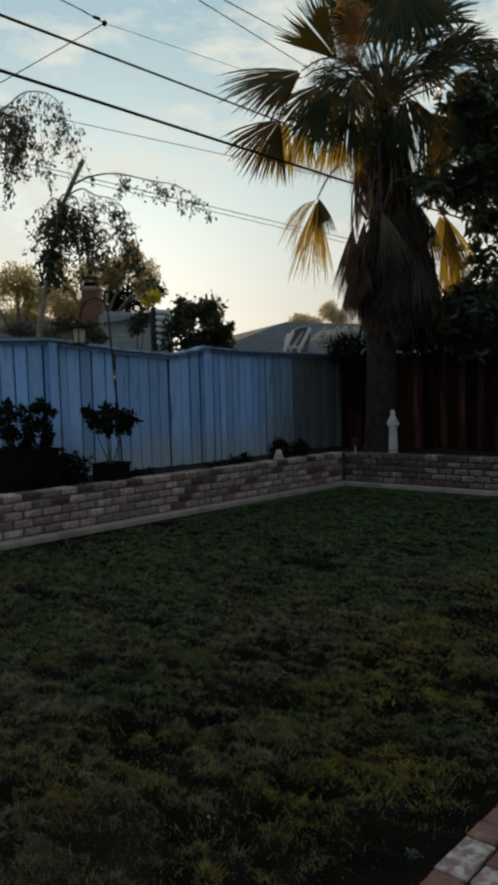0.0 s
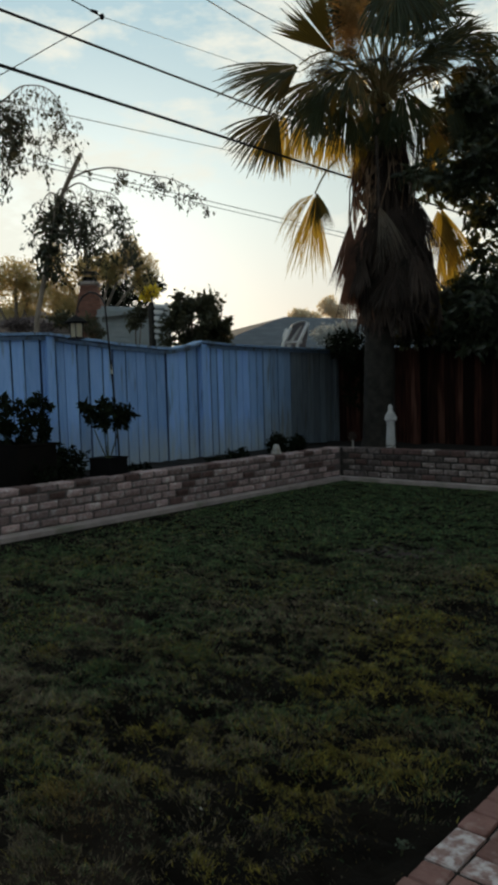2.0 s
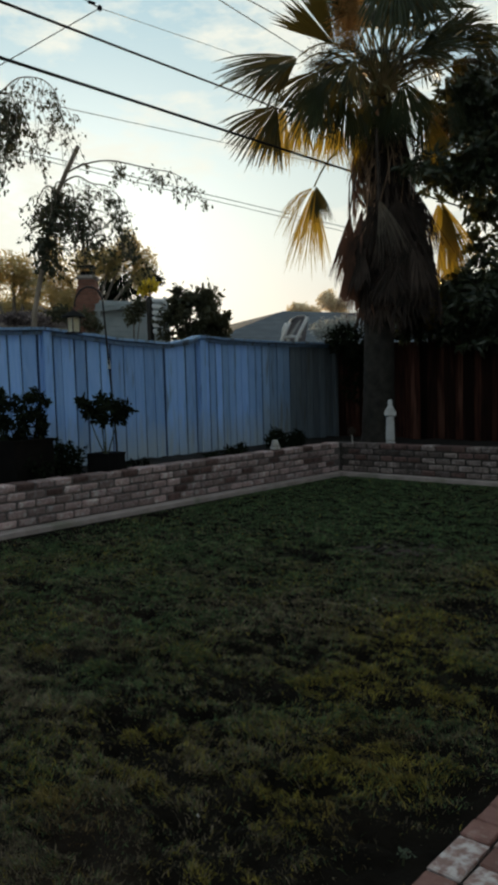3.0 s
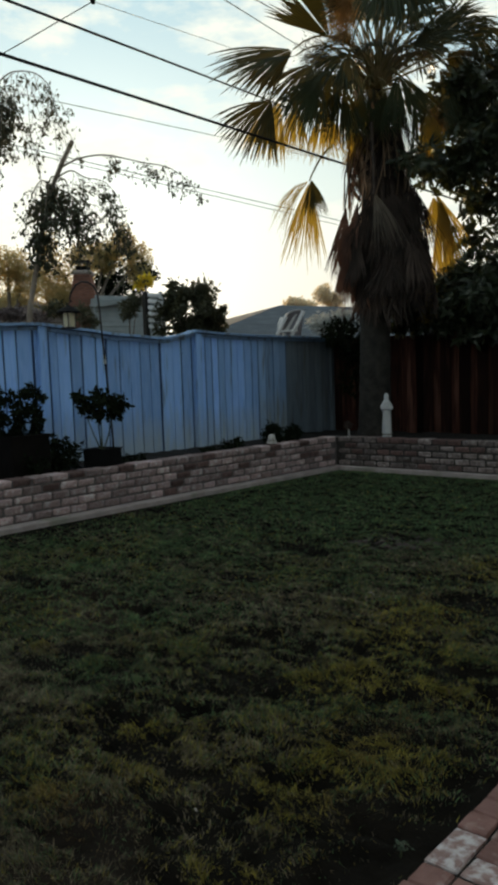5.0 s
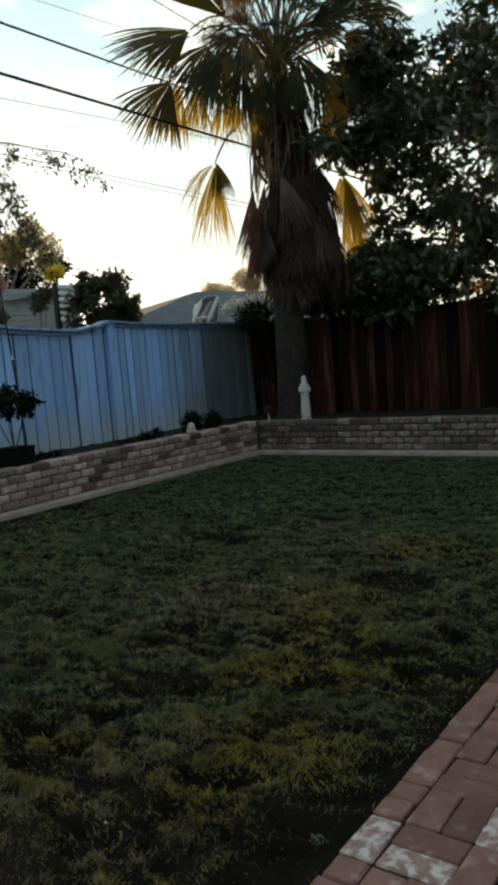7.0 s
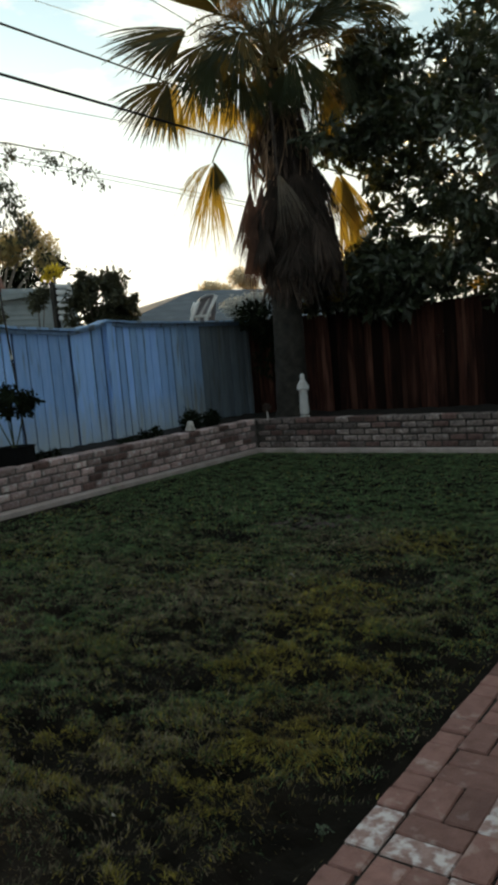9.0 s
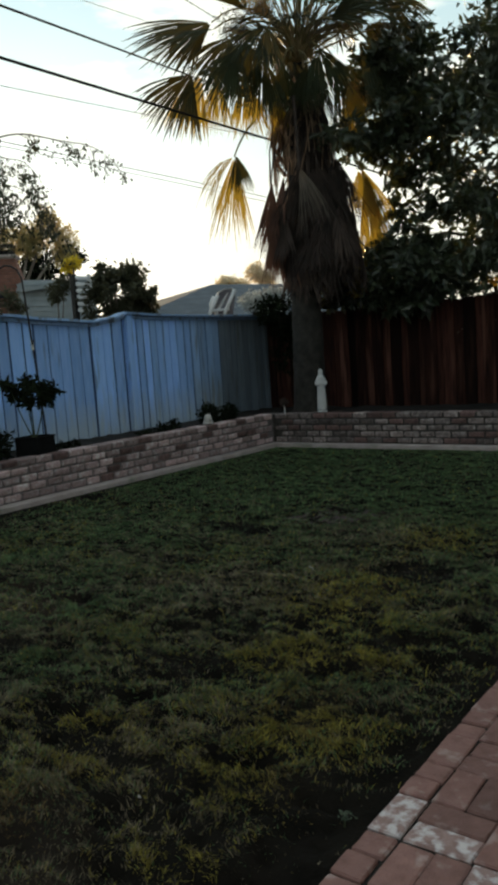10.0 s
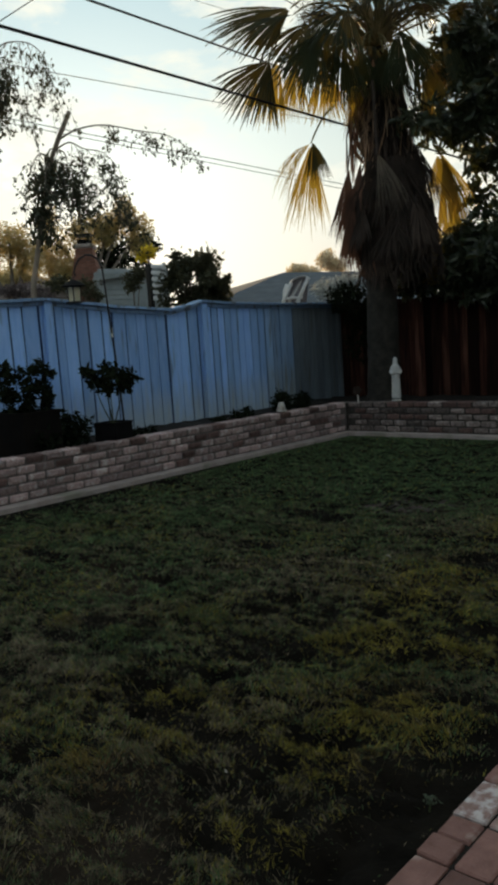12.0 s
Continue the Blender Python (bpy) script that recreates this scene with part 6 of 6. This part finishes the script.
for a, b, r_ in (((-18.92, 12.01, 9.37), (-18.28, 20.49, 9.69), 0.012), ((-20.73, 13.09, 8.59), (-18.22, 23.19, 7.75), 0.014), ((-20.74, 13.08, 8.46), (-18.22, 23.18, 7.58), 0.012), ((-14.48, 15.84, 11.80), (-16.12, 21.04, 12.70), 0.016), ((-13.90, 16.34, 11.78), (-15.22, 20.49, 12.73), 0.016)):
    cable("overhead_wire", [far_end(b, a, 0.5), a, b, far_end(a, b, 1.0)], r_, M_WIRE, "thin grey overhead wire far beyond the fence")

# ---- statue, pots and plants ----
ST = Vector((0, 0, 0))
ST.x, ST.y, ST.z = STATUE_X, WALL_N + 0.078, WALL_TOP + 0.002
s = Shape()
s.box((-0.08, -0.07, 0.0), (0.08, 0.07, 0.03), 0.008)
s.lathe([(0.076, 0.03), (0.08, 0.06), (0.074, 0.18), (0.066, 0.29), (0.066, 0.37), (0.074, 0.43), (0.08, 0.475), (0.068, 0.512), (0.046, 0.532), (0.038, 0.545), (0.04, 0.57), (0.041, 0.595), (0.034, 0.622), (0.014, 0.638)], (0, 0, 0), 18, 1.0, 0.8)
for sx in (-1, 1):
    s.tube([(sx * 0.055, 0.0, 0.50), (sx * 0.088, -0.015, 0.445), (sx * 0.08, -0.06, 0.395), (sx * 0.01, -0.082, 0.43)], [0.012, 0.024, 0.024, 0.015], 8)
for k in range(7):
    a = math.pi * (1.15 + 0.7 * k / 6)
    s.tube([(0.07 * math.cos(a), 0.057 * math.sin(a), 0.04), (0.068 * math.cos(a), 0.055 * math.sin(a), 0.36)], 0.008, 5)
st = tagged(part("statue", s, M_STATUE, smooth=True, at=pose(ST.x, ST.y, ST.z, 0, 0, 35) @ Matrix.Diagonal((0.84, 0.9, 0.95, 1))), "pale robed garden statue standing on the brick wall", "statue")
for me_mod in (st,):
    sub = me_mod.modifiers.new("round", "SUBSURF")
    sub.levels = sub.render_levels = 1


def leafy_plant(parent, base, stems, height, spread_, bare, leaves, length, seed, tiers, bushy, mat_=M_SHRUB):
    """Stems with tufts of leaves on their upper part."""
    r = random.Random(seed)
    for k in range(stems):
        a = 2 * math.pi * (k + r.random() * 0.5) / stems
        top = Vector(base) + Vector((spread_ * math.cos(a), spread_ * math.sin(a), height * r.uniform(0.8, 1.05)))
        line = bent(base, top, -0.05)
        stem_ob = wpart("stem", Shape().tube(line, [0.008 - 0.0006 * i for i in range(9)], 5), M_STEM, parent)
        tufts = []
        for j in range(tiers):
            t = bare + (1 - bare) * (j + 0.5 + r.uniform(-0.3, 0.3)) / tiers
            p = Vector(base).lerp(top, t) + Vector((r.uniform(-1, 1), r.uniform(-1, 1), r.uniform(-0.4, 0.4))) * bushy * 0.6
            wide_ = bushy * r.uniform(0.75, 1.2)
            tufts.append((*p, wide_, wide_, wide_ * 0.85, 1))
        sh = leaf_cloud("leaves", tufts, leaves, length, seed + 7 * k, 0.55, 0.3, 0.1)
        lv_ = part("leaves", sh, mat_)
        lv_.parent = stem_ob


M_STEM = material("green_stem", (0.03, 0.045, 0.02), (0.06, 0.07, 0.03), 9.0, 0.6, 0.2, 50)


def square_pot(name, at, w, h, mat_, label, turn_=0.0):
    ob = thing(name, at, label, "plant pot")
    m = pose(at[0], at[1], at[2], 0, 0, turn_)
    t = 0.015
    for sx, sy, dx, dy in ((-1, 0, t, w), (1, 0, t, w), (0, -1, w - 2 * t, t), (0, 1, w - 2 * t, t)):
        cx, cy = sx * (w - t) / 2, sy * (w - t) / 2
        wpart("side", Shape().box((cx - dx / 2, cy - dy / 2, 0), (cx + dx / 2, cy + dy / 2, h), 0.004, m), mat_, ob)
        wpart("rim", Shape().box((cx * 1.04 - dx / 2 - 0.004, cy * 1.04 - dy / 2 - 0.004, h + 0.001), (cx * 1.04 + dx / 2 + 0.004, cy * 1.04 + dy / 2 + 0.004, h + 0.02), 0.004, m), mat_, ob)
    wpart("soil", Shape().box((-w / 2 + t, -w / 2 + t, 0.0), (w / 2 - t, w / 2 - t, h - 0.03), 0.01, m), M_PLANTER_SOIL, ob)
    return ob


# potted plant beside the iron hook
P2 = (-6.18, 4.98, 0.44)
pot = square_pot("plant_pot", (P2[0], P2[1], SOIL - 0.01), 0.29, 0.22, M_POT_DARK, "square black plastic pot on the bed's soil", 12)
pl = thing("potted_plant", (P2[0], P2[1], SOIL + 0.18), "dark leafy plant with bare lower stems growing in the black pot", "plant")
leafy_plant(pl, (P2[0], P2[1], SOIL + 0.18), 5, 0.62, 0.22, 0.7, 170, 0.07, 51, 2, 0.085)
# dark planter box with three taller plants
P1 = (-6.47, 4.13, 0.44)
pot = square_pot("planter_box", (P1[0], P1[1], SOIL - 0.01), 0.46, 0.42, M_BOX_WOOD, "dark wooden planter box standing on the bed", 4)
for k, (dx, hh) in enumerate(((-0.17, 0.6), (0.02, 0.52), (0.2, 0.56))):
    p = (P1[0] + dx * 0.5, P1[1] + dx * 0.85, SOIL + 0.37)
    pl = thing("potted_plant", p, "upright dark leafy plant in the planter box", "plant", "plants in the planter box")
    leafy_plant(pl, p, 2, hh, 0.03, 0.05, 260, 0.06, 60 + k, 5, 0.065)
# low shrubs along the bed


def low_shrub(centre, rx, rz, count, size, seed, label="low dark shrub growing in the raised bed", mat_=M_SHRUB):
    ob = thing("low_shrub", (centre[0], centre[1], SOIL), label, "shrub", "shrubs along the raised bed")
    c = (centre[0], centre[1], SOIL + rz * 0.8)
    for k in range(4):
        a = 1.57 * k + 0.4
        wpart("stem", Shape().tube([(centre[0], centre[1], SOIL - 0.03), (c[0] + 0.5 * rx * math.cos(a), c[1] + 0.5 * rx * math.sin(a), c[2] + 0.3 * rz)], [0.008, 0.003], 5), M_STEM, ob)
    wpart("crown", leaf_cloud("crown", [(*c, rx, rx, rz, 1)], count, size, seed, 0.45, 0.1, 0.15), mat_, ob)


low_shrub((-6.50, 4.63, 0.58), 0.25, 0.2, 800, 0.07, 71)
low_shrub((-6.29, 4.16, 0.53), 0.18, 0.14, 300, 0.07, 72)
low_shrub((-6.27, 7.99, 0.62), 0.14, 0.17, 900, 0.05, 73)
low_shrub((-6.3, 8.47, 0.62), 0.13, 0.14, 700, 0.05, 74)
low_shrub((-6.24, 7.02, 0.56), 0.1, 0.08, 260, 0.045, 75)
low_shrub((-6.24, 7.24, 0.56), 0.08, 0.1, 220, 0.045, 76)
low_shrub((-6.27, 5.56, 0.53), 0.08, 0.07, 110, 0.05, 77)
low_shrub((-6.28, 6.72, 0.54), 0.1, 0.05, 140, 0.045, 78)
low_shrub((-6.3, 5.38, 0.51), 0.09, 0.06, 120, 0.05, 79)

# small whitewashed pot on the wall
PW = (WALL_W - 0.09, POT_Y, WALL_TOP + 0.003)
wp = thing("flower_pot", PW, "small whitewashed clay pot turned upside down on the brick wall", "plant pot")
wpart("rim", Shape().lathe([(0.066, 0.0), (0.068, 0.006), (0.067, 0.028), (0.06, 0.031)], PW, 16), M_POT_WHITE, wp, smooth=True)
wpart("body", Shape().lathe([(0.058, 0.03), (0.05, 0.07), (0.036, 0.118), (0.03, 0.124)], PW, 16), M_POT_WHITE, wp, smooth=True)
# small ornament on a stem near the corner
GO = Vector((-5.93, 9.35, 0.60))
orn = thing("garden_ornament", (GO.x, GO.y, SOIL), "small dark round plant head on a pale stalk near the corner", "ornament")
wpart("stalk", Shape().tube([(GO.x + 0.01, GO.y, SOIL - 0.03), (GO.x, GO.y, GO.z - 0.03)], [0.016, 0.012], 7), M_POT_WHITE, orn, smooth=True)
wpart("head", leaf_cloud("head", [(*GO, 0.055, 0.055, 0.06, 1)], 240, 0.032, 81, 0.5), M_FROND_DEAD, orn)
# ---- iron hook with lantern ----
HB = (-6.40, 5.31, 0.60)
hook = thing("shepherd_hook", (HB[0], HB[1], SOIL), "tall black iron shepherd hook stuck in the bed", "garden hook")
line = [(HB[0], HB[1], SOIL - 0.1), (-6.40, 5.31, 0.70), (-6.43, 5.29, 1.33), (-6.45, 5.27, 1.77), (-6.47, 5.26, 2.09), (-6.48, 5.25, 2.31), (-6.51, 5.22, 2.40), (-6.55, 5.18, 2.44), (-6.61, 5.14, 2.45), (-6.66, 5.09, 2.41), (-6.70, 5.06, 2.34), (-6.71, 5.04, 2.27), (-6.70, 5.05, 2.23)]
wpart("pole", Shape().tube(line, 0.0105, 8), M_IRON, hook, smooth=True)
wpart("joint", Shape().tube([(-6.45, 5.28, 1.65), (-6.44, 5.28, 1.54)], 0.0135, 8), M_LANTERN_GLASS, hook, "pale worn joint of the pole")
LT = Vector((-6.72, 5.03, 2.20))
lan = thing("lantern", LT, "hanging black lantern with frosted panes under a broad dark roof", "lantern")
zt = LT.z
wpart("ring", Shape().tube([LT + Vector((0.02 * math.cos(a), 0, 0.005 + 0.02 * math.sin(a))) for a in [k * math.pi / 4 for k in range(9)]], 0.004, 5), M_IRON, lan)
wpart("roof", Shape().lathe([(0.125, -0.085), (0.13, -0.075), (0.075, -0.035), (0.025, -0.012), (0.012, 0.0)], (LT.x, LT.y, zt), 12), M_CABLE, lan, "broad dark roof")
for k in range(4):
    a = math.pi / 4 + k * math.pi / 2
    c_, s_ = math.cos(a), math.sin(a)
    wpart("corner_bar", Shape().tube([(LT.x + 0.075 * c_, LT.y + 0.075 * s_, zt - 0.085), (LT.x + 0.06 * c_, LT.y + 0.06 * s_, zt - 0.25)], 0.007, 6), M_IRON, lan)
    b = k * math.pi / 2
    m = Matrix.Translation((LT.x, LT.y, zt)) @ pose(0, 0, 0, 0, 0, math.degrees(b))
    wpart("pane", Shape().box((0.043, -0.043, -0.24), (0.047, 0.043, -0.088), 0.001, m), M_LANTERN_GLASS, lan, "frosted pane")
wpart("base", Shape().box((LT.x - 0.07, LT.y - 0.07, zt - 0.265), (LT.x + 0.07, LT.y + 0.07, zt - 0.245), 0.004), M_IRON, lan)

# small things on the lawn
for p, ln, a in (((-1.24, 1.335), 0.05, 130), ((-2.03, 3.65), 0.035, 20)):
    z = bumps(*p) + 0.014
    tagged(part("dry_straw", Shape().tube([(-ln / 2, 0, 0), (0, 0.003, 0.006), (ln / 2, 0, 0.002)], 0.0028, 5), M_POT_WHITE, at=pose(p[0], p[1], z, 0, 35, a)), "pale dry straw lying in the grass", "straw")

for p, q in (((-1.98, 2.73), (-2.07, 2.79)),):
    za, zb = bumps(*p), bumps(*q)
    tagged(part("dry_stalk", Shape().tube([(p[0], p[1], za - 0.01), ((p[0] + q[0]) / 2 + 0.006, (p[1] + q[1]) / 2, za + 0.05), (q[0], q[1], zb + 0.09 if p[0] < -1.5 else zb + 0.03)], [0.0016, 0.0014, 0.001], 5), M_GRASS_DRY, smooth=True), "pale dry grass stalk standing out of the lawn", "straw")

weed = thing("weed", (-0.66, 1.58, -0.03), "small pale-leaved weed growing at the patio's edge", "weed")
wpart("leaves", leaf_cloud("leaves", [(-0.66, 1.58, -0.004, 0.026, 0.02, 0.008, 1)], 34, 0.013, 91, 0.5, 0.2, 0.1), M_WEED, weed)
wpart("stem", Shape().tube([(-0.66, 1.58, -0.04), (-0.655, 1.58, -0.004)], [0.003, 0.002], 5), M_STEM, weed)
